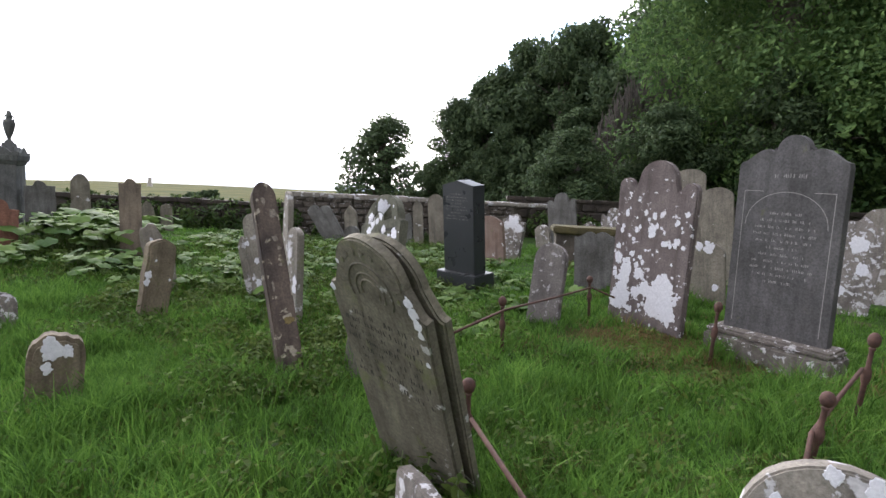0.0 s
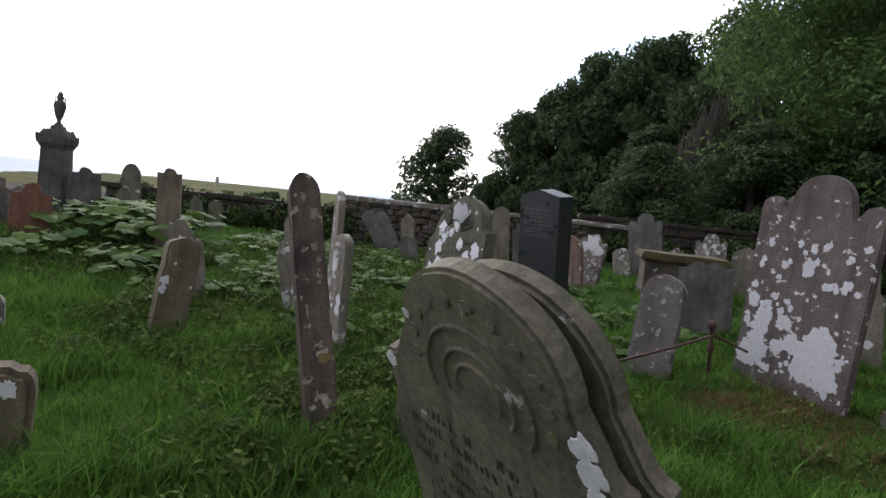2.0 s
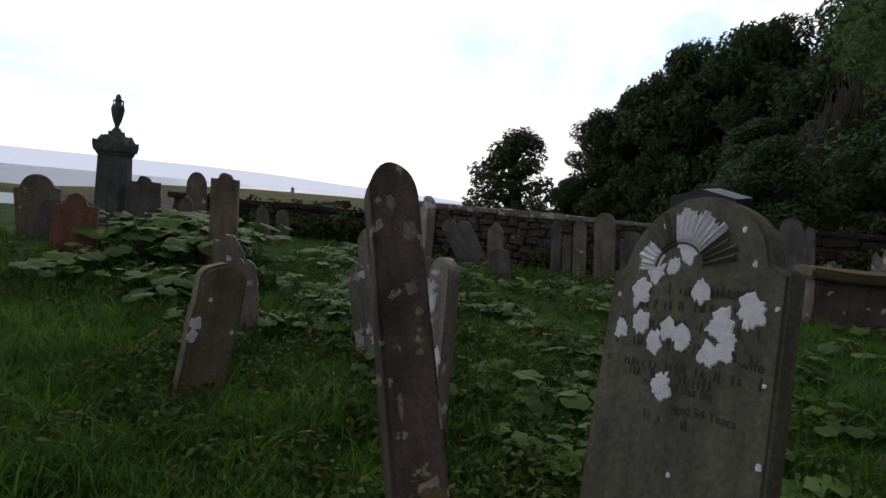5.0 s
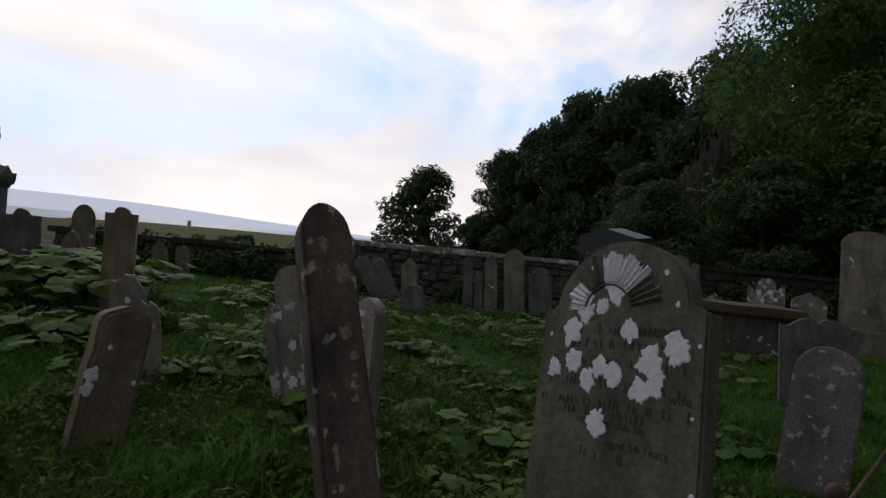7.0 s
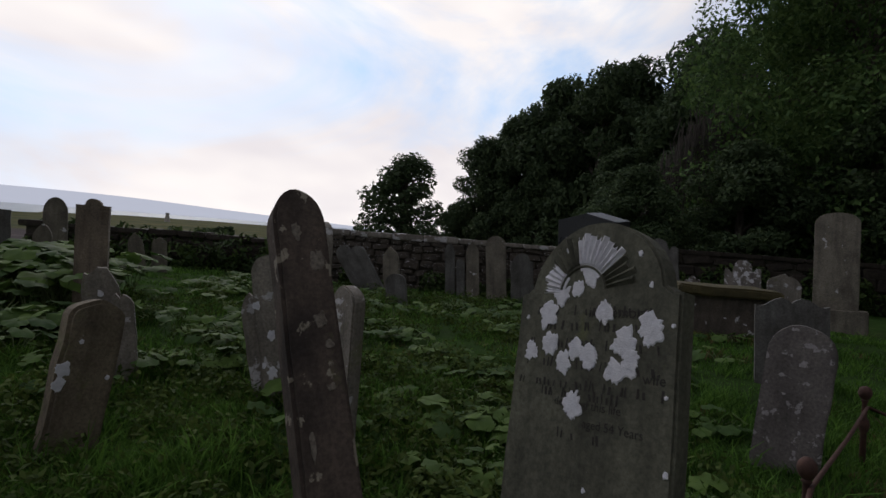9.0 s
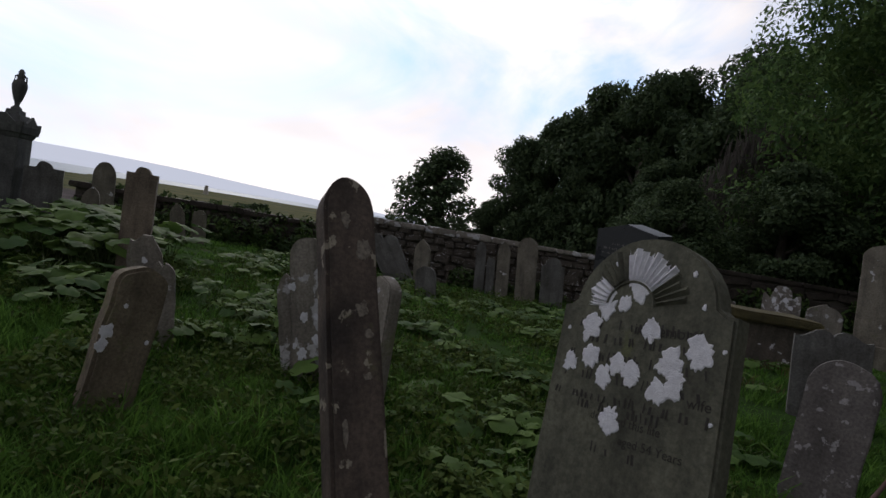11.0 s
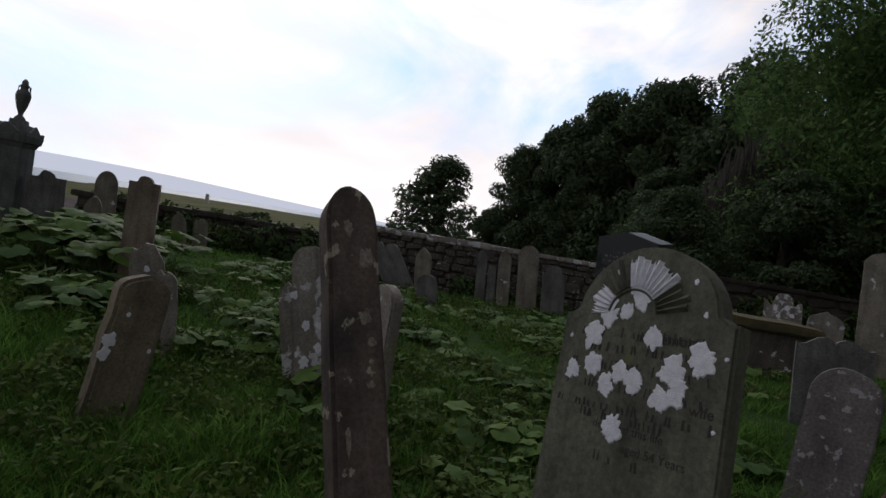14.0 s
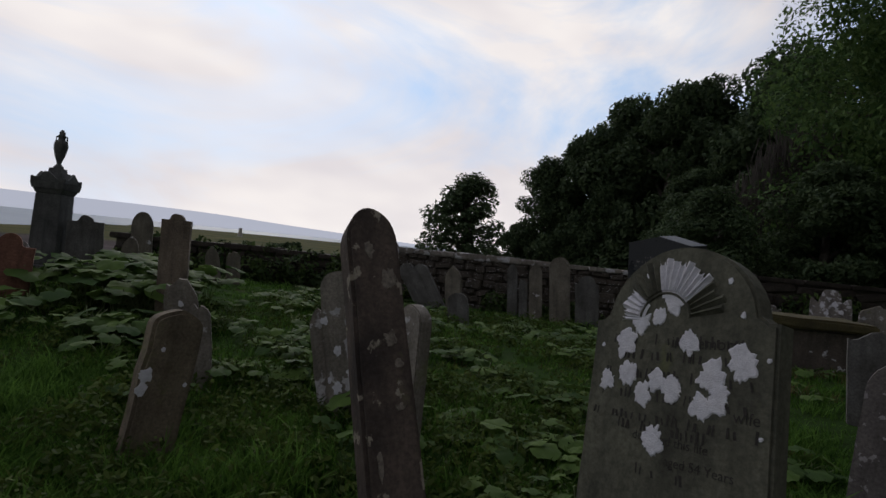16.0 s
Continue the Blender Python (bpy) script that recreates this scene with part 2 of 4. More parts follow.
def ground_material():
    m, n, l, bsdf = node_material("turf_and_shore")
    tc = n.new("ShaderNodeTexCoord")
    vec = tc.outputs["Object"]
    turf = ramp_node(n, l, noise_node(n, l, vec, 2.2, 6, 0.7), ((0.3, (0.02, 0.034, 0.01)), (0.52, (0.03, 0.062, 0.014)), (0.75, (0.05, 0.088, 0.02))))
    soil = ramp_node(n, l, noise_node(n, l, vec, 1.1, 5, 0.6), ((0.6, (0, 0, 0)), (0.72, (0.8, 0.8, 0.8))))
    turf = mix_node(n, l, soil, turf, (0.06, 0.045, 0.03))
    shore = ramp_node(n, l, noise_node(n, l, vec, 0.16, 9, 0.75), ((0.36, (0.03, 0.024, 0.026)), (0.52, (0.07, 0.055, 0.056)), (0.64, (0.12, 0.1, 0.1)), (0.7, (0.4, 0.39, 0.4))))
    meadow = ramp_node(n, l, noise_node(n, l, vec, 0.05, 5, 0.6), ((0.35, (0.04, 0.048, 0.014)), (0.65, (0.085, 0.08, 0.024))))
    dist = n.new("ShaderNodeVectorMath")
    dist.operation = "LENGTH"
    l.new(vec, dist.inputs[0])
    wob = n.new("ShaderNodeMath")
    wob.operation = "MULTIPLY_ADD"
    l.new(noise_node(n, l, vec, 0.02, 4), wob.inputs[0])
    wob.inputs[1].default_value = 90.0
    l.new(dist.outputs["Value"], wob.inputs[2])
    def step(value, lo, hi):
        mr = n.new("ShaderNodeMapRange")
        mr.inputs["From Min"].default_value, mr.inputs["From Max"].default_value = lo, hi
        l.new(value, mr.inputs["Value"])
        return mr.outputs[0]
    outside = mix_node(n, l, step(wob.outputs[0], 150.0, 168.0), shore, meadow)
    colour = mix_node(n, l, step(dist.outputs["Value"], 19.0, 26.0), turf, outside)
    l.new(colour, bsdf.inputs["Base Color"])
    bsdf.inputs["Roughness"].default_value = 0.95
    bsdf.inputs["Specular IOR Level"].default_value = 0.04
    bump_node(n, l, bsdf, noise_node(n, l, vec, 14, 6, 0.7), 0.8, 0.03)
    return m


def sea_material():
    m, n, l, bsdf = node_material("sea_water")
    tc = n.new("ShaderNodeTexCoord")
    c = ramp_node(n, l, noise_node(n, l, tc.outputs["Object"], 0.004, 4), ((0.3, (0.16, 0.21, 0.28)), (0.7, (0.22, 0.27, 0.34))))
    l.new(c, bsdf.inputs["Base Color"])
    bsdf.inputs["Roughness"].default_value = 0.5
    bsdf.inputs["Specular IOR Level"].default_value = 0.3
    bump_node(n, l, bsdf, noise_node(n, l, tc.outputs["Object"], 0.5, 5), 0.4, 0.3)
    return m


# ---- builders ----
def smooth(v):
    v = min(1.0, max(0.0, v))
    return v * v * (3 - 2 * v)


def ground_z(x, y):
    """Height of the churchyard turf; falls to a low shore outside its walls."""
    z = 0.06 + 0.22 * smooth((y - 4.5) / 5) + 0.14 * smooth((-x - 2.5) / 4) + 0.1 * smooth((x - 0.5) / 2.5)
    z += 0.05 * noise.noise((x * 0.6, y * 0.6, 0.3)) + 0.02 * noise.noise((x * 2.3, y * 2.3, 4.1))
    z -= 0.15 * math.exp(-((x - 2.9) ** 2 + (y - 4.7) ** 2) / 0.5)
    r = math.hypot(x, y)
    out = smooth((r - 17) / 40)
    low = -3.0 + 0.5 * noise.noise((x * 0.03, y * 0.03, 1.0)) + 0.3 * noise.noise((x * 0.11, y * 0.11, 2.0))
    east = smooth((math.degrees(math.atan2(x, y)) + 11) / 12)
    low = low * (1 - east) + 0.2 * east
    bearing = math.degrees(math.atan2(x, y)) - 3
    inlet = math.exp(-((bearing + 54) / 5.5) ** 2) * math.exp(-((r - 95) / 26) ** 2)
    low -= 2.2 * inlet * (1 - east)
    low -= 14 * smooth((r - 150 - 450 * smooth((bearing + 50) / 22) - 20 * noise.noise((bearing * 0.15, 0, 0))) / 90) * (1 - east)
    return z * (1 - out) + low * out


def link(name, verts, faces, mat, parent=None, label="", smooth_faces=False):
    me = bpy.data.meshes.new(name)
    me.from_pydata(verts, [], faces)
    me.materials.append(mat)
    if smooth_faces:
        me.polygons.foreach_set("use_smooth", [True] * len(me.polygons))
    me.update()
    ob = new(name, me)
    ob.parent = parent
    return tagged(ob, label)


def part(name, bm, mat, parent, label="", smooth_faces=False):
    me = bpy.data.meshes.new(name)
    bmesh.ops.recalc_face_normals(bm, faces=bm.faces)
    bm.to_mesh(me)
    bm.free()
    me.materials.append(mat)
    if smooth_faces:
        me.polygons.foreach_set("use_smooth", [True] * len(me.polygons))
    ob = new(name, me)
    ob.parent = parent
    return tagged(ob, label)


def slab_bm(outline, thick, bevel=0.008, y0=0.0):
    """A flat slab: its outline in x and z, given round once, pushed back along y and with softened edges."""
    bm = bmesh.new()
    vs = [bm.verts.new((x, y0, z)) for x, z in outline]
    f = bm.faces.new(vs)
    back = bmesh.ops.extrude_face_region(bm, geom=[f])
    bmesh.ops.translate(bm, vec=(0, thick, 0), verts=[v for v in back["geom"] if isinstance(v, bmesh.types.BMVert)])
    bmesh.ops.recalc_face_normals(bm, faces=bm.faces)
    if bevel:
        rim = [e for e in bm.edges if abs(e.verts[0].co.y - e.verts[1].co.y) < 1e-6]
        bmesh.ops.bevel(bm, geom=rim, offset=bevel, segments=2, affect="EDGES", clamp_overlap=True)
    return bm


def chipped(pts, amount, seed):
    return [(x + amount * noise.noise((x * 9 + seed, z * 9, seed)), z + amount * noise.noise((x * 9, z * 9 + seed, seed + 5))) if z > 0 else (x, z) for x, z in pts]


def arc(cx, cz, rx, rz, a0, a1, n):
    return [(cx + rx * math.cos(radians(a0 + (a1 - a0) * i / n)), cz + rz * math.sin(radians(a0 + (a1 - a0) * i / n))) for i in range(n + 1)]


def close(top, w, bury):
    """Adds sides and the buried foot to a top line that runs from right to left."""
    return [(-w / 2, -bury)] + [(w / 2, -bury)] + top


def sides(w, h, n=6):
    return [(w / 2, h * i / n) for i in range(1, n)], [(-w / 2, h * (n - i) / n) for i in range(1, n)]


def round_top(w, h, rise=0.5, bury=0.25):
    right, left = sides(w, h - w * rise)
    return close(right + arc(0, h - w * rise, w / 2, w * rise, 0, 180, 14) + left, w, bury)


def pointed_top(w, h, bury=0.25):
    right, left = sides(w, h - w * 0.9)
    k = [(w / 2 * (1 - (i / 7) ** 1.7), h - w * 0.9 + w * 0.9 * (i / 7) ** 0.85) for i in range(8)]
    return close(right + k + [(-x, z) for x, z in reversed(k[:-1])] + left, w, bury)


def shouldered(w, h, r=0.36, rise=None, bury=0.3):
    """A round head between two flat shoulders."""
    rise = rise or r * 1.02
    zs = h - w * rise
    right, left = sides(w, zs)
    cut = [(w * (r + 0.04), zs + w * 0.005), (w * r, zs + w * 0.035)]
    top = [(w / 2, zs)] + cut + arc(0, zs, w * r, w * rise, 8, 172, 18) + [(-x, z) for x, z in reversed(cut)] + [(-w / 2, zs)]
    return close(right + top + left, w, bury)


def swept(w, h, bury=0.3):
    """A round head that runs down in hollow curves to small square shoulders."""
    r = w * 0.31
    zs = h - r - w * 0.2
    right, left = sides(w, zs)
    hollow = [(w * 0.5, zs), (w * 0.465, zs + 0.005 * w), (w * 0.435, zs + 0.03 * w), (w * 0.405, zs + 0.085 * w), (w * 0.375, zs + 0.14 * w)]
    top = hollow + arc(0, h - r * 1.0, r * 1.1, r, 0, 180, 16) + [(-x, z) for x, z in reversed(hollow)]
    return close(right + top + left, w, bury)


def lobed(w, h, bury=0.3):
    """Three lobes: a high round middle between two small ears."""
    r, e = w * 0.24, w * 0.1
    zs = h - r - w * 0.1
    right, left = sides(w, zs)
    half = arc(w / 2 - e * 0.95, zs, e, e * 1.05, -10, 165, 7)
    top = half + [(w * 0.27, zs - 0.005)] + arc(0, h - r, r, r, 5, 175, 14) + [(-w * 0.27, zs - 0.005)] + [(-x, z) for x, z in reversed(half)]
    return close(right + top + left, w, bury)


def scrolled(w, h, bury=0.1):
    """A broken pediment: a round crest between two falling scrolls."""
    zs = h - w * 0.32
    right, left = sides(w, zs)
    half = [(w * 0.5, zs), (w * 0.49, zs + 0.045 * w), (w * 0.43, zs + 0.07 * w), (w * 0.36, zs + 0.125 * w), (w * 0.3, zs + 0.17 * w), (w * 0.235, zs + 0.185 * w), (w * 0.18, zs + 0.165 * w), (w * 0.16, zs + 0.2 * w)]
    top = half + arc(0, h - w * 0.155, w * 0.15, w * 0.155, 0, 180, 14) + [(-x, z) for x, z in reversed(half)]
    return close(right + top + left, w, bury)


def gabled(w, h, rise=0.07, bury=0.0):
    return close([(w / 2, h - rise), (w * 0.36, h - rise * 0.72), (0, h), (-w * 0.36, h - rise * 0.72), (-w / 2, h - rise)], w, bury)


def broken(w, h, jag, bury=0.2):
    """A low stump with an uneven top."""
    right, left = sides(w, h * 0.66, 4)
    top = [(w / 2 * math.cos(radians(a)), h * 0.66 + h * 0.34 * math.sin(radians(a)) ** 0.7 * (0.86 + 0.2 * noise.noise((a * 0.04, jag, 0)))) for a in range(0, 181, 15)]
    return close(right + top + left, w, bury)


def bracketed(w, h, bury=0.3):
    """Two hollow curves that sweep up from the corners to a low double crest."""
    zs = h - w * 0.16
    right, left = sides(w, zs)
    half = [(w * 0.5, zs + w * 0.05), (w * 0.43, zs + w * 0.035), (w * 0.36, zs + w * 0.05), (w * 0.3, zs + w * 0.09), (w * 0.22, zs + w * 0.145), (w * 0.13, zs + w * 0.16), (w * 0.05, zs + w * 0.13), (0, zs + w * 0.08)]
    return close(right + half + [(-x, z) for x, z in reversed(half[:-1])] + left, w, bury)


def standing(x, y, yaw=0, back=0, right=0, z=None):
    """The pose of a thing set in the turf; it leans back and to its right by so many degrees."""
    return Matrix.Translation((x, y, ground_z(x, y) if z is None else z)) @ pose(0, 0, 0, 0, 0, yaw) @ pose(0, 0, 0, 0, right, 0) @ pose(0, 0, 0, -back, 0, 0)


def stone(name, label, outline, thick, mat, m, chip=0.006, seed=1.0, bevel=0.009, category="headstone"):
    thing = tagged(new(name), label, category)
    thing.matrix_world = m
    part("slab", slab_bm(chipped(outline, chip, seed), thick, bevel), mat, thing)
    return thing


def strokes(parent, x0, x1, rows, height, mat, seed, y=-0.002, tilt=0.0):
    """Lines of worn lettering, cut as short uneven strokes grouped in words."""
    rng = random.Random(seed)
    verts, faces = [], []
    for z, fill in rows:
        half = (x1 - x0) / 2 * fill
        x, word = (x0 + x1) / 2 - half, rng.randint(2, 7)
        while x < (x0 + x1) / 2 + half:
            if word == 0:
                x, word = x + height * 0.8, rng.randint(2, 8)
                continue
            word -= 1
            if rng.random() < 0.8:
                wd, hh, sk = height * rng.uniform(0.12, 0.3), height * rng.uniform(0.55, 1.0), height * rng.uniform(-0.15, 0.15)
                k = len(verts)
                verts += [(x, y, z), (x + wd, y, z), (x + wd + sk, y, z + hh), (x + sk, y, z + hh)]
                faces.append((k, k + 1, k + 2, k + 3))
            x += height * rng.uniform(0.4, 0.62)
    return tagged(link("inscription", verts, faces, mat, parent, "worn inscription that cannot be read"), kind="stuff")


def carve(parent, word, u, v, size):
    """A word cut in the face, from the built-in font, as a flat mesh."""
    cu = bpy.data.curves.new("lettering", "FONT")
    cu.body, cu.size, cu.align_x = word, size, "CENTER"
    tmp = bpy.data.objects.new("lettering", cu)
    scene.collection.objects.link(tmp)
    bpy.context.view_layer.update()
    me = bpy.data.meshes.new_from_object(tmp.evaluated_get(bpy.context.evaluated_depsgraph_get()))
    bpy.data.objects.remove(tmp)
    me.materials.clear()
    me.materials.append(LETTER)
    ob = new("lettering", me)
    ob.parent = parent
    ob.matrix_basis = Matrix.Translation((u, -0.0022, v)) @ pose(0, 0, 0, 90, 0, 0)
    return ob


def band(bm, cx, cz, r0, r1, a0, a1, n, depth):
    """A raised moulding along an arc."""
    rows = []
    for i in range(n + 1):
        a = radians(a0 + (a1 - a0) * i / n)
        rows.append([bm.verts.new((cx + r * math.cos(a), y, cz + r * math.sin(a))) for r, y in ((r0, 0.0), (r0 * 0.7 + r1 * 0.3, -depth), (r0 * 0.3 + r1 * 0.7, -depth), (r1, 0.0))])
    for p, q in zip(rows, rows[1:]):
        for k in range(3):
            bm.faces.new((p[k], p[k + 1], q[k + 1], q[k]))


def patches(parent, spots, seed=0.0, squash=1.2):
    """White lichen crusts on the front of a slab, each (across, up, radius)."""
    for i, (u, v, r) in enumerate(spots):
        bm = bmesh.new()
        blob_disc(bm, u, v, r, -0.0005, 0.004, i * 1.7 + seed, squash, 16)
        part("lichen_patch", bm, LICHEN, parent, "white crust of lichen")
    return parent


def blob_disc(bm, cx, cz, r, y, depth, seed, squash=1.0, n=14):
    """An uneven, slightly domed crust with a ragged, lobed edge."""
    n = max(12, int(n * 2.2)) if r > 0.02 else 12
    ring = []
    for i in range(n):
        a = 2 * math.pi * i / n
        c, q = math.cos(a), math.sin(a)
        k = r * (0.94 + 0.42 * noise.noise((c * 1.5 + seed * 3.1, q * 1.5, seed)) + 0.26 * noise.noise((c * 5 + seed, q * 5, seed * 2)) + 0.12 * noise.noise((c * 13, q * 13 + seed, 0)))
        ring.append((cx + k * c, cz + k * q * squash))
    outer = [bm.verts.new((x, y, z)) for x, z in ring]
    inner = [bm.verts.new((cx + (x - cx) * 0.9, y - depth * 0.6, cz + (z - cz) * 0.9)) for x, z in ring]
    centre = bm.verts.new((cx, y - depth * 0.75, cz))
    for i in range(n):
        j = (i + 1) % n
        bm.faces.new((outer[i], outer[j], inner[j], inner[i]))
        bm.faces.new((inner[i], inner[j], centre))


def box_bm(bm, x0, x1, y0, y1, z0, z1):
    r = bmesh.ops.create_cube(bm, size=1)
    bmesh.ops.scale(bm, vec=(x1 - x0, y1 - y0, z1 - z0), verts=r["verts"])
    bmesh.ops.translate(bm, vec=((x0 + x1) / 2, (y0 + y1) / 2, (z0 + z1) / 2), verts=r["verts"])
    return r["verts"]


def block(name, x0, x1, y0, y1, z0, z1, mat, parent, label="", bevel=0.012, rough=0.0, seed=0.0):
    bm = bmesh.new()
    box_bm(bm, x0, x1, y0, y1, z0, z1)
    if bevel:
        bmesh.ops.bevel(bm, geom=bm.edges[:], offset=bevel, segments=2, affect="EDGES", clamp_overlap=True)
    if rough:
        bmesh.ops.subdivide_edges(bm, edges=bm.edges[:], cuts=2, use_grid_fill=True)
        for v in bm.verts:
            v.co += Vector([rough * noise.noise(v.co * 6 + Vector((seed, k * 7.0, 0))) for k in range(3)])
    return part(name, bm, mat, parent, label)


def turned(profile, n=20):
    """A body of revolution from (radius, height) pairs."""
    bm = bmesh.new()
    rings = [[bm.verts.new((r * math.cos(2 * math.pi * i / n), r * math.sin(2 * math.pi * i / n), z)) for i in range(n)] for r, z in profile]
    for a, b in zip(rings, rings[1:]):
        for i in range(n):
            bm.faces.new((a[i], a[(i + 1) % n], b[(i + 1) % n], b[i]))
    bm.faces.new(rings[0][::-1])
    bm.faces.new(rings[-1])
    return bm


def tube(bm, pts, radius, n=7):
    rings = []
    for i, p in enumerate(pts):
        d = (Vector(pts[min(i + 1, len(pts) - 1)]) - Vector(pts[max(i - 1, 0)])).normalized()
        side = d.cross(Vector((0, 0, 1)) if abs(d.z) < 0.9 else Vector((1, 0, 0))).normalized()
        up = side.cross(d)
        r = radius[i] if isinstance(radius, (list, tuple)) else radius
        rings.append([bm.verts.new(Vector(p) + r * (math.cos(2 * math.pi * k / n) * side + math.sin(2 * math.pi * k / n) * up)) for k in range(n)])
    for a, b in zip(rings, rings[1:]):
        for k in range(n):
            bm.faces.new((a[k], a[(k + 1) % n], b[(k + 1) % n], b[k]))
    bm.faces.new(rings[0][::-1])
    bm.faces.new(rings[-1])


# ---- ground, shore and sea ----
axis = np.concatenate([-np.geomspace(3000, 14, 46), np.linspace(-13.5, 13.5, 109), np.geomspace(14, 3000, 46)])
gv = [(float(x), float(y), ground_z(float(x), float(y))) for y in axis for x in axis]
na = len(axis)
gf = [(j * na + i, j * na + i + 1, (j + 1) * na + i + 1, (j + 1) * na + i) for j in range(na - 1) for i in range(na - 1)]
ground = link("ground", gv, gf, ground_material(), smooth_faces=True)
tagged(ground, "rough green turf falling to a rocky shore", "ground", kind="structure")
sea = link("water", [(-4500, -500, -3.55), (4500, -500, -3.55), (4500, 4500, -3.55), (-4500, 4500, -3.55)], [(0, 1, 2, 3)], sea_material())
tagged(sea, "calm blue-grey sea reaching the horizon", "sea", kind="structure")

# ---- churchyard walls ----
def rubble_wall(name, label, a, b, top, thick, course, seed, mat, cap_mat):
    """A rubble wall from a to b: a core with single stones set in it on the side that faces the churchyard, and a capping."""
    rng = random.Random(seed)
    a, b = Vector(a), Vector(b)
    length, ang = (b - a).length, math.atan2(b.y - a.y, b.x - a.x)
    wall = tagged(new(name), label, "wall", kind="structure")
    wall.matrix_world = Matrix.Translation((a.x, a.y, 0)) @ Matrix.Rotation(ang, 4, "Z")
    block("wall_core", 0, length, 0.03, thick, -0.4, top - 0.02, MORTAR, wall, bevel=0)
    meshes = []
    for k in range(9):
        bm = bmesh.new()
        box_bm(bm, -0.5, 0.5, -0.5, 0.5, -0.5, 0.5)
        bmesh.ops.bevel(bm, geom=bm.edges[:], offset=0.13, segments=1, affect="EDGES")
        for v in bm.verts:
            v.co += Vector([0.09 * noise.noise(v.co * 1.7 + Vector((k * 3.3, j * 5.0, seed))) for j in range(3)])
        me = bpy.data.meshes.new("rubble")
        bm.to_mesh(me)
        bm.free()
        me.materials.append(mat)
        meshes.append(me)
    z, count = 0.1, 0
    while z < top - 0.08:
        h = course * rng.uniform(0.75, 1.3)
        h = min(h, top - 0.02 - z)
        x = rng.uniform(0, 0.2)
        while x < length - 0.1:
            w = course * rng.uniform(1.1, 2.7)
            ob = new("rubble_stone", rng.choice(meshes))
            ob.parent = wall
            hs = h * rng.uniform(0.7, 1.12)
            ob.matrix_basis = Matrix.Translation((x + w / 2, 0.03 + rng.uniform(-0.02, 0.02), z + h / 2 + rng.uniform(-0.025, 0.025))) @ pose(0, 0, 0, rng.uniform(-5, 5), rng.uniform(-9, 9), rng.uniform(-4, 4)) @ Matrix.Diagonal((w * rng.uniform(0.82, 1.0), 0.16, hs, 1))
            x += w
            count += 1
        z += h
    if cap_mat:
        x = -0.1
        while x < length:
            w = rng.uniform(0.5, 0.95)
            block("capping_stone", x, x + w - 0.012, -0.07, thick + 0.06, top - 0.02 + rng.uniform(-0.012, 0.012), top + 0.085 + rng.uniform(-0.015, 0.02), cap_mat, wall, bevel=0.02, rough=0.014, seed=x * 3.7 + seed)
            x += w
    return wall


rubble_wall("wall_north", "low grey rubble stone wall with pale capping", (-3.4, 13.85), (2.3, 14.0), 1.27, 0.5, 0.15, 3, WALLSTONE, CAPSTONE)
# the ivied stretch reuses the east wall's darkened stone
rubble_wall("wall_north_west", "lower ruined stretch of wall under dark ivy", (-9.0, 13.7), (-3.42, 13.85), 0.98, 0.5, 0.15, 4, SHADE_RUBBLE, SHADE_RUBBLE)
rubble_wall("wall_east", "shaded brown stone wall under trees", (2.3, 15.2), (15.5, 13.8), 1.42, 0.5, 0.26, 5, SHADE_RUBBLE, SHADE_RUBBLE)


# ---- gravestones and monuments ----
ROW = -48

# the slab with a carved sunburst
AAW, AAH = 0.64, 1.1
rayed = stone("gravestone", "olive-grey slate headstone with carved sunburst and white lichen", shouldered(AAW, AAH, 0.415, 0.377, 0.6), 0.075, RAYED, standing(-0.568, 4.309, -55, 11, -8.5, 0.47) @ Matrix.Scale(0.953, 4), 0.004, 2.0)
zs = AAH - AAW * 0.37 * 1.02
bm = bmesh.new()
band(bm, -0.035, zs, 0.085, 0.097, 8, 172, 24, 0.007)
part("carved_band", bm, RAYED, rayed)
for i in range(21):
    a = radians(8 + 164 * (i + 0.5) / 21)
    bm = bmesh.new()
    white = 42 < math.degrees(a) < 98 or 140 < math.degrees(a) < 176
    r0, r1, wd = 0.1, (0.195 if white else 0.2) + 0.012 * math.sin(i * 2.1) - (0.03 if math.degrees(a) > 130 else 0), 0.0118
    c, s = math.cos(a), math.sin(a)
    q = [bm.verts.new((-0.035 + r * c - t * s, y, zs + r * s + t * c)) for r, k in ((r0, 0.6), (r1, 1.15)) for t, y in ((-wd * k, 0.0), (0.0, -0.012), (wd * k, 0.0))]
    bm.faces.new((q[0], q[1], q[4], q[3]))
    bm.faces.new((q[1], q[2], q[5], q[4]))
    bm.faces.new((q[3], q[4], q[5]))
    part("carved_ray", bm, LICHEN if white else RAYED, rayed, "lichen-whitened ray" if white else "")
for a0, a1, reach in ((38, 100, 0.2), (138, 179, 0.17)):
    bm = bmesh.new()
    n = 22
    inner = [bm.verts.new((-0.035 + 0.075 * math.cos(radians(a0 + (a1 - a0) * i / n)), -0.003, zs + 0.075 * math.sin(radians(a0 + (a1 - a0) * i / n)))) for i in range(n + 1)]
    outer = []
    for i in range(n + 1):
        a, k = radians(a0 + (a1 - a0) * i / n), reach * (0.93 + 0.07 * (-1) ** i + 0.08 * noise.noise((i * 0.7, a0, 0)))
        outer.append(bm.verts.new((-0.035 + k * math.cos(a), -0.003 - 0.004 * (i % 2), zs + k * math.sin(a))))
    for i in range(n):
        bm.faces.new((inner[i], inner[i + 1], outer[i + 1], outer[i]))
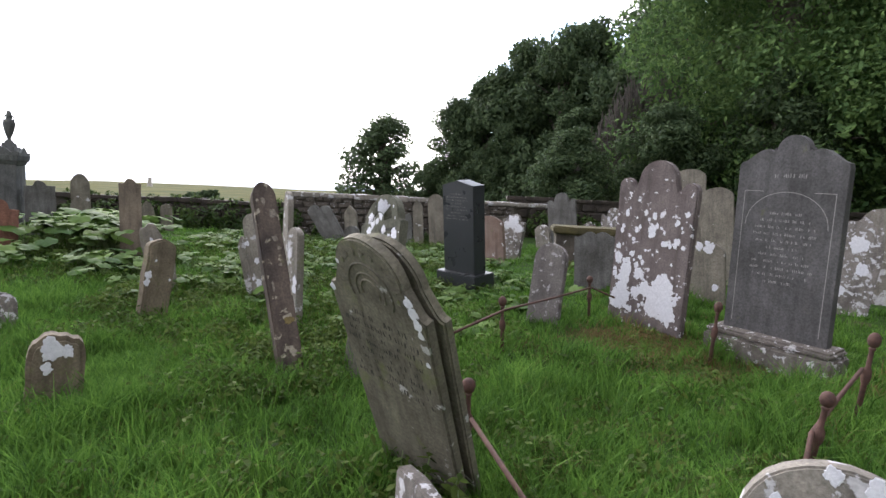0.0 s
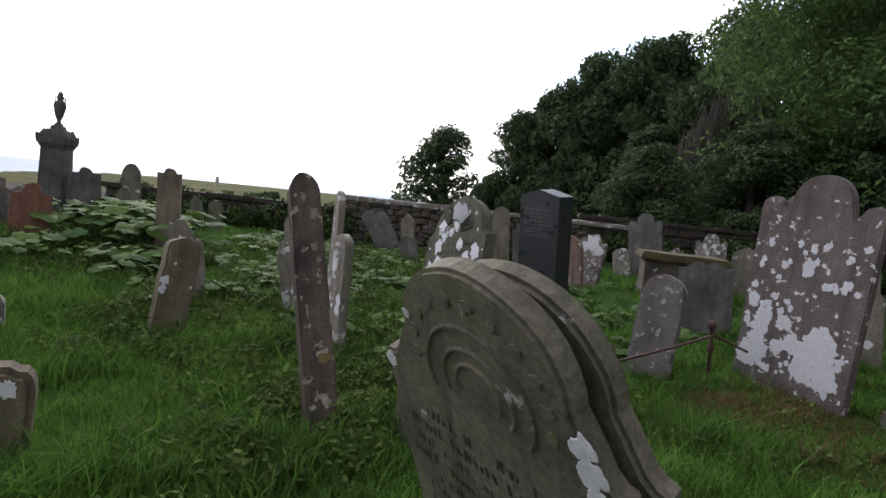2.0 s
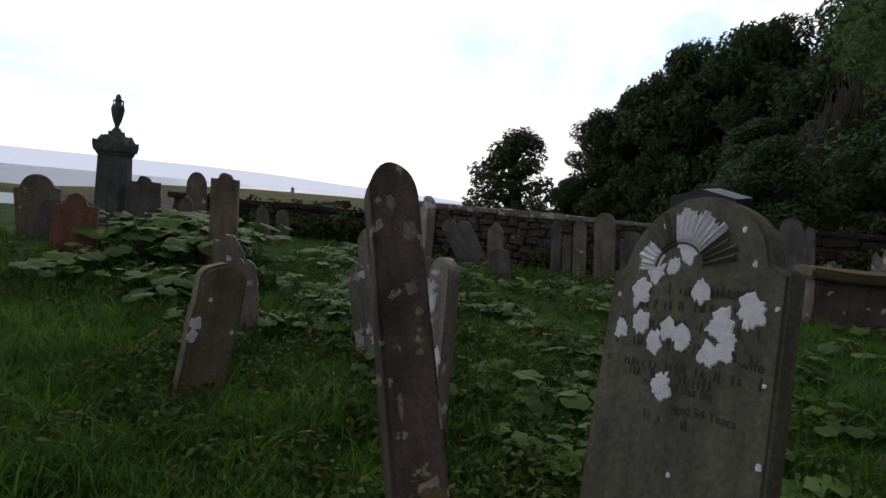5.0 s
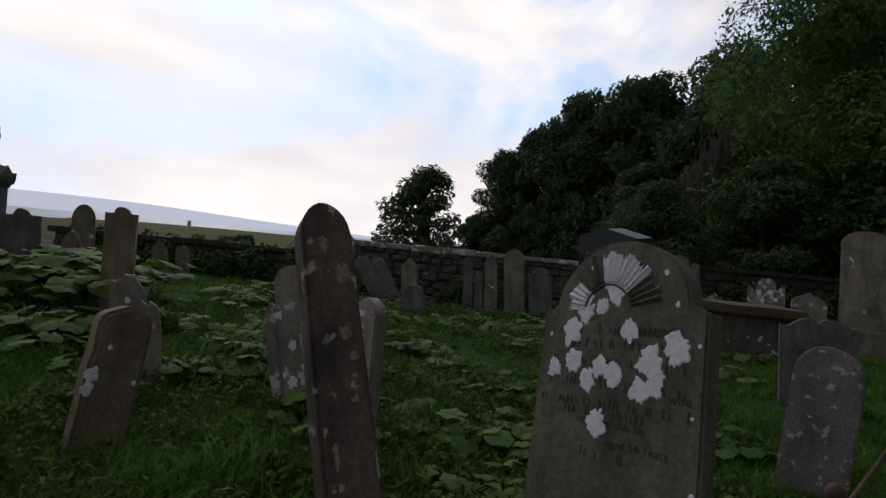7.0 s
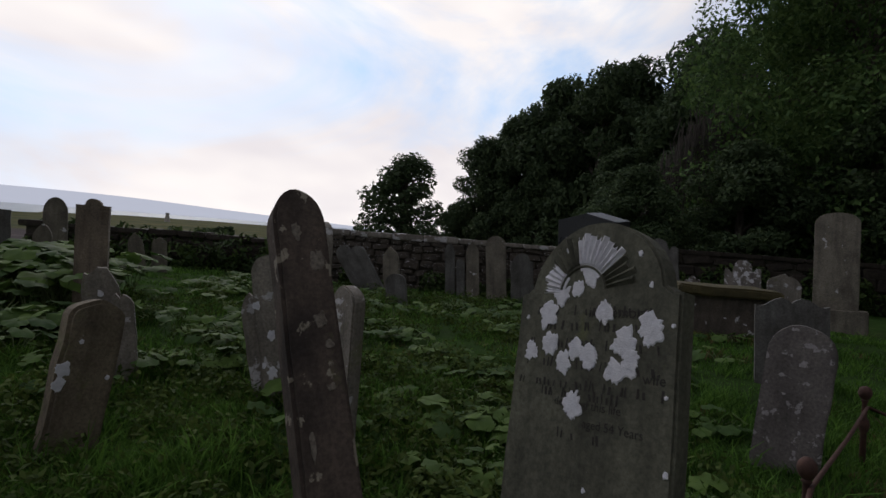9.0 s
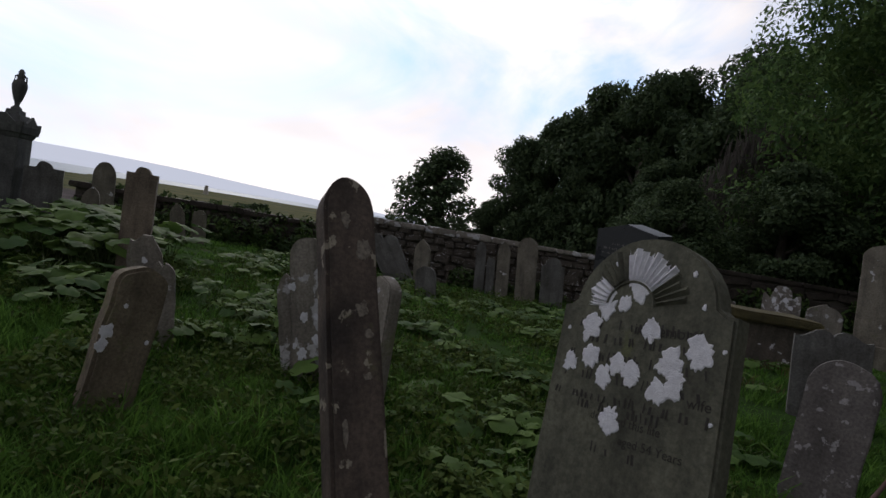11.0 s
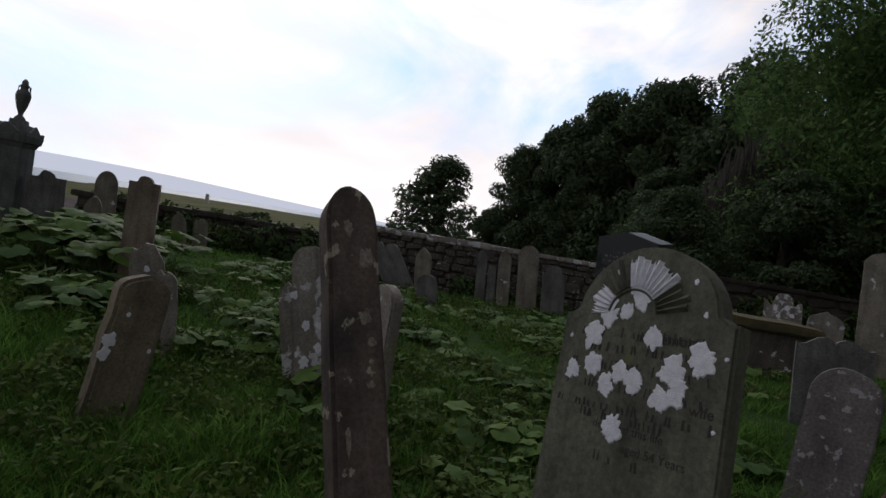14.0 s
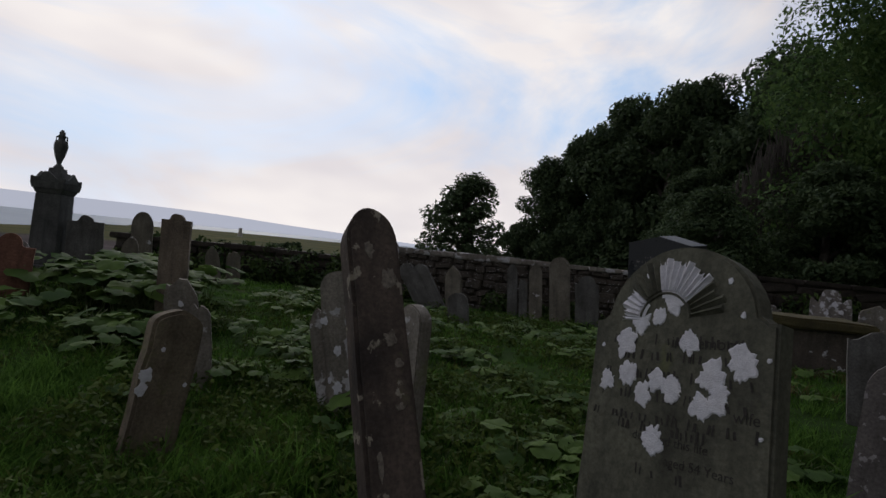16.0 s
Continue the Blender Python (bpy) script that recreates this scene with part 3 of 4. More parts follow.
    part("lichen_fan", bm, LICHEN, rayed, "white lichen over carved rays")
LICHEN_SPOTS = ((-0.003, 0.066, 0.05), (-0.122, -0.007, 0.038), (-0.054, 0.016, 0.03), (-0.171, -0.072, 0.046), (0.060, -0.063, 0.036), (0.226, -0.109, 0.055), (0.140, -0.155, 0.047), (0.162, -0.210, 0.045), (0.111, -0.242, 0.038), (-0.044, -0.187, 0.037), (0.016, -0.205, 0.042), (-0.088, -0.233, 0.036), (-0.156, -0.173, 0.042), (-0.238, -0.205, 0.037), (-0.036, -0.366, 0.043), (-0.116, 0.151, 0.011), (-0.272, -0.086, 0.008), (0.3, -0.5, 0.011), (0.037, -0.605, 0.008), (0.178, 0.121, 0.01), (0.223, 0.020, 0.009), (0.29, -0.3, 0.007), (0.3, -0.1, 0.008))
for i, (u, v, r) in enumerate(LICHEN_SPOTS):
    bm = bmesh.new()
    blob_disc(bm, u, zs + v, r * 0.9, -0.0005, 0.0045, i + 0.7, 1.15, 18)
    part("lichen_patch", bm, LICHEN, rayed, "white crust of lichen")
strokes(rayed, -AAW * 0.44, AAW * 0.44, ((zs - 0.075, 0.8), (zs - 0.125, 0.7), (zs - 0.185, 0.95), (zs - 0.25, 0.9), (zs - 0.315, 1.0), (zs - 0.345, 0.6), (zs - 0.47, 0.3)), 0.034, LETTER, 5)
for word, u, v, size in (("in memory", 0.11, -0.08, 0.05), ("wife", 0.25, -0.27, 0.045), ("departed this life", 0.02, -0.37, 0.038), ("aged 54 Years", 0.12, -0.425, 0.038)):
    carve(rayed, word, u, zs + v, size)

# the leaning twin slab beside the path
twin = stone("gravestone", "leaning grey slate headstone with carved roundel and rubbed lettering", swept(0.65, 1.07, 0.7), 0.06, TWINNED, standing(-0.24, 2.54, -43, -27, 9.2, 0.525) @ Matrix.Scale(0.864, 4), 0.004, 3.0)
rear = part("rear_slab", slab_bm([(x + 0.03, z) for x, z in chipped(swept(0.65, 1.04, 0.7), 0.005, 8.0)], 0.055, 0.01, 0.08), TWINNED, twin, "darker second slab standing close behind")
for r0 in (0.055, 0.09, 0.14):
    bm = bmesh.new()
    band(bm, 0, 0.8, r0, r0 + 0.012, -25, 205, 30, 0.006)
    part("carved_ring", bm, TWINNED, twin)
for i in range(11):
    a = radians(-4 + 188 * i / 10)
    bm = bmesh.new()
    blob_disc(bm, 0.185 * math.cos(a), 0.82 + 0.185 * math.sin(a), 0.016, -0.0005, 0.005, i * 1.9, 1.0, 14)
    part("carved_leaf", bm, TWINNED, twin)
for u, v, r in ((-0.305, 0.715, 0.02), (0.245, 0.83, 0.026), (0.262, 0.78, 0.03), (0.275, 0.725, 0.027), (0.283, 0.67, 0.02), (-0.2, 0.9, 0.012), (0.29, 0.5, 0.014)):
    bm = bmesh.new()
    blob_disc(bm, u, v, r, -0.0005, 0.003, u * 9, 1.2)
    part("lichen_patch", bm, LICHEN, twin, "white crust of lichen")
strokes(twin, -0.28, 0.28, [(0.6 - 0.06 * i, (0.7, 0.95, 0.9, 1.0)[i % 4]) for i in range(8)], 0.036, LETTER, 9)

# the narrow brown slab seen edge-on
post = stone("gravestone", "tall narrow brown slate headstone leaning to one side", round_top(0.2, 1.55, 0.75, 0.4), 0.13, POSTED, standing(-1.15, 4.33, 30, 25.6, -3.2, 0.198) @ Matrix.Scale(0.964, 4), 0.005, 4.0, 0.014)

for u, v, r, q, mat, label in ((0.035, 0.3, 0.045, 0.7, THATCH, "ochre moss near the foot"), (-0.02, 1.36, 0.022, 1.6, PALE_CRUST, "thin pale crust"), (0.045, 1.25, 0.03, 1.5, PALE_CRUST, "thin pale crust"), (0.03, 1.02, 0.026, 1.2, PALE_CRUST, "thin pale crust"), (0.05, 0.93, 0.018, 1.0, PALE_CRUST, "thin pale crust"), (-0.05, 0.6, 0.01, 5.0, PALE_CRUST, "thin pale crust"), (0.04, 0.78, 0.02, 0.7, PALE_CRUST, "thin pale crust")):
    bm = bmesh.new()
    blob_disc(bm, u, v, r, -0.0005, 0.004, u * 31 + v, q, 18)
    part("crust_patch", bm, mat, post, label)

# the big inscribed slab on its plinth
big = tagged(new("gravestone"), "large dark slate headstone with scrolled top on lichened plinth", "headstone")
big.matrix_world = standing(3.12, 5.0, -57.5, -2.3, 1.3, 0.104) @ Matrix.Scale(1.05, 4)
block("plinth", -0.54, 0.54, -0.16, 0.2, -0.25, 0.17, PLINTH, big, "lichen-crusted stone plinth", 0.02, 0.012, 2.0)
block("plinth_cap", -0.52, 0.52, -0.14, 0.18, 0.17, 0.23, PLINTH, big, "", 0.02, 0.008, 5.0)
bm = slab_bm([(x, z + 0.23) for x, z in scrolled(0.86, 1.75, 0.02)], 0.1, 0.014)
part("slab", bm, INSCRIBED, big)
bm = bmesh.new()
for pts in (((-0.36, 0.3), (-0.36, 1.5), (-0.2, 1.5)), ((0.36, 0.3), (0.36, 1.5), (0.2, 1.5)), arc(0, 1.2, 0.33, 0.3, 0, 180, 18)):
    for (xa, za), (xb, zb) in zip(pts, pts[1:]):
        d = Vector((xb - xa, 0, zb - za)).normalized() * 0.0028
        q = [bm.verts.new((x + sx * d.z, -0.0025, z - sx * d.x)) for x, z, sx in ((xa, za, 1), (xa, za, -1), (xb, zb, -1), (xb, zb, 1))]
        bm.faces.new(q)
part("incised_frame", bm, LETTER_PALE, big)
strokes(big, -0.25, 0.25, [(1.3 - 0.06 * i, (0.5, 0.8, 0.95, 1.0, 0.9)[i % 5]) for i in range(11)], 0.026, LETTER_PALE, 12, -0.0025)
strokes(big, -0.12, 0.12, ((1.62, 1.0),), 0.036, LETTER_PALE, 14, -0.0025)

# the speckled slab
speck = stone("gravestone", "purple-brown sandstone headstone blotched with white lichen", lobed(0.93, 1.88, 0.4), 0.1, SPECK, standing(2.241, 5.84, -53, -3.6, 3.7, 0.21) @ Matrix.Scale(0.932, 4), 0.006, 6.0, 0.014)
for i, (u, v, r, q) in enumerate(((0.2, 0.38, 0.19, 1.1), (0.13, 0.24, 0.11, 1.2), (0.28, 0.2, 0.09, 1.5), (-0.3, 0.32, 0.12, 1.3), (-0.36, 0.2, 0.1, 0.8), (-0.28, 0.56, 0.08, 1.5), (-0.1, 0.58, 0.075, 1.0), (0.0, 1.1, 0.06, 1.3), (0.3, 1.02, 0.04, 1.0), (-0.02, 0.42, 0.08, 1.0), (0.1, 1.3, 0.022, 0.8), (-0.13, 0.36, 0.06, 1.0), (-0.38, 0.72, 0.05, 1.6))):
    bm = bmesh.new()
    blob_disc(bm, u, v, r, -0.0005, 0.004, i * 2.3, q, 26)
    part("lichen_patch", bm, LICHEN, speck, "white crust of lichen")

speckle = random.Random(91)
for i in range(95):
    v = 0.14 + 1.2 * speckle.random() ** 1.9
    u = -0.42 + 0.84 * speckle.random() ** (1.5 if v < 0.9 else 1.0)
    bm = bmesh.new()
    blob_disc(bm, u, v, speckle.uniform(0.008, 0.034), -0.0006, 0.0035, i * 1.3, speckle.uniform(0.8, 1.6), 10)
    part("lichen_patch", bm, LICHEN, speck, "white crust of lichen")

# the polished granite slab
gran = tagged(new("gravestone"), "polished black granite headstone with low gabled top", "headstone")
gran.matrix_world = standing(0.385, 7.567, -49, -6.5, 0.6, 0.37) @ Matrix.Scale(0.933, 4)
part("slab", slab_bm([(x, z + 0.08) for x, z in gabled(0.62, 1.34, 0.07)], 0.24, 0.006), GRANITE, gran)
# thin sheet on the right slope only, paled to imitate reflected sky
link("sloping_top", [(0.0, -0.001, 1.4235), (0.308, -0.001, 1.3535), (0.308, 0.241, 1.3535), (0.0, 0.241, 1.4235)], [(0, 1, 2, 3)], GRANITE_SKY_PALE, gran, "grey slope with the sky's reflection painted in")
block("base", -0.4, 0.4, -0.09, 0.33, -0.22, 0.08, GRANITE, gran, "grey granite base", 0.012)
strokes(gran, -0.24, 0.2, [(1.22 - 0.045 * i, (0.5, 0.9, 1.0)[i % 3]) for i in range(9)], 0.022, LETTER_PALE, 22)

# the urn monument
mon = tagged(new("urn_monument"), "soot-dark stone pedestal monument topped by a carved urn", "monument")
mon.matrix_world = standing(-7.46, 10.2, 12, 0, 1) @ Matrix.Diagonal((0.8, 0.8, 1.04, 1))
def frustum(name, w0, w1, z0, z1, bevel=0.01):
    bm = bmesh.new()
    vs = box_bm(bm, -0.5, 0.5, -0.5, 0.5, z0, z1)
    for v in vs:
        k = w1 if v.co.z > (z0 + z1) / 2 else w0
        v.co.x, v.co.y = v.co.x * k, v.co.y * k
    bmesh.ops.bevel(bm, geom=bm.edges[:], offset=bevel, segments=1, affect="EDGES")
    return part(name, bm, MONUMENT, mon)
frustum("base", 0.74, 0.7, -0.25, 0.22)
frustum("shaft", 0.47, 0.43, 0.22, 1.2)
frustum("necking", 0.44, 0.5, 1.2, 1.26, 0.005)
frustum("cornice", 0.54, 0.58, 1.26, 1.36)
for k, (w0, w1, z0, z1) in enumerate(((0.46, 0.42, 1.36, 1.43), (0.36, 0.3, 1.43, 1.5), (0.22, 0.2, 1.5, 1.56))):
    frustum("stepped_cap", w0, w1, z0, z1, 0.005)
for i in range(4):
    bm = slab_bm([(-0.27, 1.36), (0.27, 1.36), (0.27, 1.42), (0.16, 1.4), (0, 1.5), (-0.16, 1.4), (-0.27, 1.42)], 0.04, 0.0, -0.29)
    ob = part("cornice_gable", bm, MONUMENT, mon)
    ob.matrix_basis = Matrix.Rotation(i * math.pi / 2, 4, "Z")
urn = part("urn", turned([(0.085, 1.56), (0.08, 1.585), (0.035, 1.62), (0.045, 1.66), (0.075, 1.72), (0.105, 1.82), (0.115, 1.88), (0.1, 1.93), (0.06, 1.955), (0.055, 1.99), (0.075, 2.01), (0.045, 2.035), (0.05, 2.06), (0.02, 2.1)], 18), MONUMENT, mon, "carved stone urn", True)
for sx in (-1, 1):
    bm = bmesh.new()
    tube(bm, [(sx * 0.06, 0, 1.9), (sx * 0.095, 0, 1.94), (sx * 0.09, 0, 2.0), (sx * 0.055, 0, 2.01)], 0.014, 6)
    part("urn_handle", bm, MONUMENT, urn)

# the many smaller stones, from the path outwards
def grave(label, shape, w, x, y, top, yaw, back, right, thick, mat, chip=0.008, seed=1.0, bevel=0.009, **more):
    """A headstone set in the turf, its head at the height `top`."""
    h = (top - ground_z(x, y)) / math.cos(radians(right)) / math.cos(radians(back))
    return stone("gravestone", label, shape(w, h, **more), thick, mat, standing(x, y, yaw, back, right), chip, seed, bevel)


tilted = grave("tilted grey slab with scalloped head and white lichened edge", round_top, 0.28, -2.79, 5.6, 0.92, 50, 4, 10, 0.13, BROWN, 0.012, 7.0, 0.02, rise=0.42)
patches(tilted, ((-0.115, 0.46, 0.035), (-0.12, 0.38, 0.03), (0.1, 0.42, 0.012), (-0.06, 0.6, 0.012)), 52.0)
stump = grave("low rounded brown stump with white lichen cap", broken, 0.3, -2.41, 3.5, 0.56, 34, 0, 5, 0.16, BROWN, 0.01, 8.0, 0.03, jag=2.0)
patches(stump, ((-0.03, 0.4, 0.065), (-0.05, 0.28, 0.035), (0.05, 0.38, 0.035)), 45.0)
grave("low broken grey stone flecked with lichen", broken, 0.46, -3.87, 4.9, 0.5, 38, 8, -2, 0.16, CRUSTED, 0.012, 9.0, 0.03, jag=7.0)
patches(grave("leaning pale lichen-mottled slab at the grass edge", round_top, 0.46, -5.8, 6.6, 1.0, 42, 4, -9, 0.1, CRUSTED, 0.012, 10.0, 0.015, rise=0.4), ((0.0, 0.4, 0.07), (-0.1, 0.6, 0.05), (0.1, 0.25, 0.06)), 50.0)
grave("red sandstone headstone with stepped round top", shouldered, 0.44, -6.12, 8.1, 1.12, 38, 2, 3, 0.1, ORANGE, 0.01, 11.0, 0.015, r=0.24, rise=0.3)
grave("wide grey headstone with square shoulders", shouldered, 0.54, -7.9, 9.4, 1.27, 40, 0, -4, 0.1, WARM, 0.008, 12.0, r=0.36)
grave("mottled grey headstone with uneven top", broken, 0.38, -6.95, 9.0, 1.07, 40, 2, 2, 0.1, CRUSTED, 0.012, 13.0, jag=3.0)
grave("small dark broken slab behind weeds", broken, 0.4, -7.35, 9.15, 0.98, 42, 2, -6, 0.1, DARKSLATE, 0.015, 14.0, jag=5.0)
grave("dark weathered headstone with round knob and ears", shouldered, 0.46, -6.98, 10.3, 1.38, 34, 0, -1, 0.12, DARKSLATE, 0.014, 15.0, r=0.2)
grave("small pale pointed stone among leaves", pointed_top, 0.24, -6.8, 11.0, 1.12, 30, 0, 3, 0.09, GREY, 0.012, 16.0)
grave("slim grey headstone with pointed arch top", round_top, 0.36, -7.58, 12.5, 1.54, 30, 0, -2, 0.1, GREY, 0.006, 17.0, rise=0.75)
grave("tall square brown pillar stone with round cap", shouldered, 0.28, -4.38, 8.3, 1.5, 26, 0, -0.7, 0.22, WARM, 0.008, 18.0, 0.014, r=0.24)
grave("thin grey slab leaning against its neighbour", pointed_top, 0.23, -5.86, 12.0, 1.05, 25, 3, -9, 0.08, GREY, 0.008, 19.0)
grave("narrow grey slab with worn square top", broken, 0.24, -5.61, 12.2, 1.01, 25, 0, -3, 0.08, GREY, 0.01, 20.0, jag=4.0)
patches(grave("small lichen-blotched slab with crumbling top", broken, 0.24, -3.25, 6.8, 1.02, 28, 2, -11, 0.1, MOTTLED, 0.02, 21.0, jag=6.0), ((-0.04, 0.5, 0.035), (0.05, 0.3, 0.04), (0.0, 0.62, 0.02)), 33.0)
grave("short lichen-spotted stump beside a taller slab", broken, 0.18, -3.12, 6.7, 0.84, 26, 2, -6, 0.09, MOTTLED, 0.02, 22.0, jag=8.0)
patches(grave("leaning brown slab spotted with pale lichen", round_top, 0.25, -1.96, 6.6, 1.18, 10, 3, -10, 0.1, MOTTLED, 0.014, 23.0, rise=0.55), ((-0.11, 0.72, 0.028), (-0.03, 0.5, 0.03), (0.06, 0.5, 0.025), (0.05, 0.34, 0.03), (-0.05, 0.24, 0.035), (-0.1, 0.3, 0.02), (0.1, 0.62, 0.02)), 43.0)
grave("low split stone propped beside a slab", pointed_top, 0.14, -2.1, 6.62, 0.9, 10, 3, -12, 0.07, MOTTLED, 0.012, 24.0)
patches(grave("thin grey slab edged with white lichen", round_top, 0.24, -1.47, 5.7, 1.1, -52, 0, 0.5, 0.075, MOTTLED, 0.008, 25.0, rise=0.42), ((-0.06, 0.72, 0.04), (0.07, 0.46, 0.05), (0.06, 0.38, 0.045), (-0.05, 0.4, 0.02)), 38.0)
grave("tall thin pale slab seen among leaves", broken, 0.3, -1.98, 7.5, 1.5, -64, 0, 3, 0.07, MOTTLED, 0.008, 26.0, jag=10.0)
grave("dark slab leaning heavily in the weeds", round_top, 0.34, -1.95, 12.6, 1.05, -20, 2, -35, 0.09, DARKSLATE, 0.008, 27.0, rise=0.4)
grave("second dark slab leaning beside another", round_top, 0.28, -2.2, 12.75, 1.05, -20, 2, -36, 0.09, DARKSLATE, 0.008, 28.0, rise=0.4)
grave("pointed grey slab with lichen along one edge", pointed_top, 0.28, -1.64, 12.2, 1.14, -14, 2, -7, 0.09, GREY, 0.01, 29.0)
grave("small round-topped slab before a pointed one", round_top, 0.32, -1.48, 11.0, 0.77, -14, 3, -9, 0.09, DARKSLATE, 0.01, 30.0, rise=0.45)
for label, shape, w, x, y, top, mat, seed in (("narrow dark slab standing against the wall", pointed_top, 0.19, -0.6, 13.1, 1.27, DARKSLATE, 31.0), ("slim pale slab standing against the wall", pointed_top, 0.24, -0.17, 13.0, 1.33, GREY, 33.0), ("tall grey slab with clipped corners against the wall", round_top, 0.37, 0.26, 12.9, 1.47, GREY, 34.0), ("small dark shouldered headstone near the wall", shouldered, 0.4, 0.68, 12.5, 1.19, DARKSLATE, 35.0), ("stubby dark stone standing against the wall", round_top, 0.16, -0.4, 13.05, 0.98, DARKSLATE, 32.0)):
    grave(label, shape, w, x, y, top, -4, 4, -5, 0.09, mat, 0.008, seed)
grave("rust-stained round headstone leaning aside", round_top, 0.6, 1.12, 10.0, 1.13, -36, 3, -9, 0.1, RUST_STONE, 0.008, 36.0, rise=0.42)
patches(grave("jagged stone thick with white lichen", lobed, 0.46, 1.52, 10.6, 1.17, -36, 0, 8, 0.12, CRUSTED, 0.025, 37.0), ((0.0, 0.74, 0.11), (-0.12, 0.66, 0.07), (0.14, 0.64, 0.08)), 36.0)
grave("dark three-lobed headstone in tree shade", lobed, 0.64, 3.08, 12.3, 1.64, -30, 2, -7, 0.1, DARKSLATE, 0.006, 38.0)
grave("small dark round stone with pale crown", round_top, 0.34, 2.6, 12.2, 0.9, -35, 0, -9, 0.12, MOTTLED, 0.015, 39.0, rise=0.45)
grave("small knobbed stone capped with white lichen", lobed, 0.26, 3.72, 12.5, 1.02, -30, 0, -3, 0.12, CRUSTED, 0.02, 40.0)
grave("small mottled grey arch-topped headstone", round_top, 0.36, 1.18, 6.0, 1.03, -34, 3, 4, 0.1, PATCHY, 0.008, 41.0, rise=0.5)
grave("dark headstone with curved bracket top", bracketed, 0.58, 2.3, 7.6, 1.08, -24, 2, -4, 0.08, DARKSLATE, 0.005, 42.0)
patches(grave("lobed stone speckled with white lichen", lobed, 0.5, 3.72, 10.9, 1.38, -28, 0, -3, 0.1, CRUSTED, 0.03, 43.0), ((-0.1, 0.78, 0.03), (0.05, 0.8, 0.04), (0.12, 0.7, 0.03), (-0.05, 0.68, 0.03), (0.0, 0.58, 0.03)), 38.0)
grave("broken dark stone fringed with white lichen", broken, 0.46, 4.25, 10.8, 1.24, -30, 0, 0, 0.1, MOTTLED, 0.03, 44.0, jag=12.0)
pale = grave("tall pale grey headstone on a low base", round_top, 0.6, 5.45, 11.3, 2.25, -34, 0, -3, 0.12, GREY, 0.006, 45.0, rise=0.28)
block("base", -0.42, 0.42, -0.1, 0.22, -0.1, 0.34, GREY, pale, "", 0.015)
grave("grey slab standing behind a larger one", round_top, 0.46, 4.45, 8.3, 1.8, -36, 0, -6, 0.1, GREY, 0.008, 46.0, rise=0.3)
patches(grave("low headstone with white-topped shoulder", round_top, 0.48, 3.55, 7.0, 1.05, -38, 0, -5, 0.09, GREY, 0.008, 47.0, rise=0.36), ((0.05, 0.72, 0.07), (-0.06, 0.73, 0.05), (0.12, 0.2, 0.04)), 41.0)
patches(grave("leaning slab crusted with white lichen", broken, 0.52, 5.15, 6.7, 1.5, -42, 2, 6, 0.1, CRUSTED, 0.02, 48.0, jag=14.0), ((0.0, 0.9, 0.1), (0.1, 0.6, 0.07), (-0.1, 0.3, 0.08)), 47.0)
grave("grey lichened slab at the yard edge", round_top, 0.5, 6.1, 7.2, 1.6, -42, 0, -3, 0.1, MOTTLED, 0.008, 49.0, rise=0.35)
stone("gravestone", "low thin slab with white lichened edge", round_top(0.52, 0.38, 0.12), 0.06, CRUSTED, standing(-0.16, 2.04, -66, 0, 4), 0.008, 50.0)
patches(stone("gravestone", "round-shouldered slab with thick white lichen", round_top(0.62, 0.55, 0.42), 0.09, MOTTLED, standing(1.25, 1.83, -32, 4, 3), 0.006, 51.0), ((0.08, 0.5, 0.045), (0.17, 0.43, 0.03), (-0.2, 0.38, 0.02), (-0.05, 0.52, 0.03)), 45.0)

# the table tomb
tomb = tagged(new("table_tomb"), "low stone table tomb with mossy slab and rubble sides", "tomb")
tomb.matrix_world = standing(2.95, 10.05, -10, 0, 0, 0.48)
block("body", -0.62, 0.46, -0.36, 0.36, -0.4, 0.42, WALLSTONE, tomb, "rough rubble sides", 0.02, 0.03, 1.0)
block("top_slab", -0.7, 0.55, -0.46, 0.46, 0.42, 0.54, MOSSY, tomb, "moss-covered top slab", 0.025, 0.02, 3.0)

# ---- iron grave railings ----
def iron_post(x, y, h, right=0.0, back=0.0):
    p = tagged(new("railing_post"), "rusted iron railing post with ball finial", "railing post", "iron grave railing")
    p.matrix_world = standing(x, y, 0, back, right)
    part("shaft", turned([(0.017, -0.2), (0.017, h * 0.42), (0.026, h * 0.46), (0.03, h * 0.52), (0.026, h * 0.58), (0.015, h * 0.62), (0.014, h * 0.8), (0.022, h * 0.82), (0.014, h * 0.84)], 10), RUST, p, smooth_faces=True)
    part("finial", turned([(0.01, h * 0.83), (0.026, h * 0.85), (0.036, h * 0.89), (0.038, h * 0.92), (0.033, h * 0.96), (0.02, h * 0.99), (0.006, h)], 12), RUST, p, "rusted ball finial", True)
    return p


def iron_rail(pts, radius=0.011):
    bm = bmesh.new()
    tube(bm, pts, radius, 6)
    r = part("railing_bar", bm, RUST, None, "", True)
    return tagged(r, "rusted iron bar of a grave railing", "railing bar", "iron grave railing")


iron_post(0.106, 2.913, 0.5, -2)
iron_post(0.605, 4.97, 0.55, -3)
iron_post(1.75, 6.1, 0.5, -3)
iron_post(1.87, 2.78, 0.5, 8)
iron_post(2.7, 3.47, 0.6, 6)
iron_post(2.52, 4.93, 0.6, 3)
iron_rail([(0.1, 4.38, 0.42), (0.605, 4.97, 0.5), (1.2, 5.55, 0.52), (1.75, 6.1, 0.55), (1.95, 5.9, 0.48)])
iron_rail([(0.11, 2.88, 0.36), (0.3, 2.3, 0.24), (0.55, 1.9, 0.18)], 0.014)
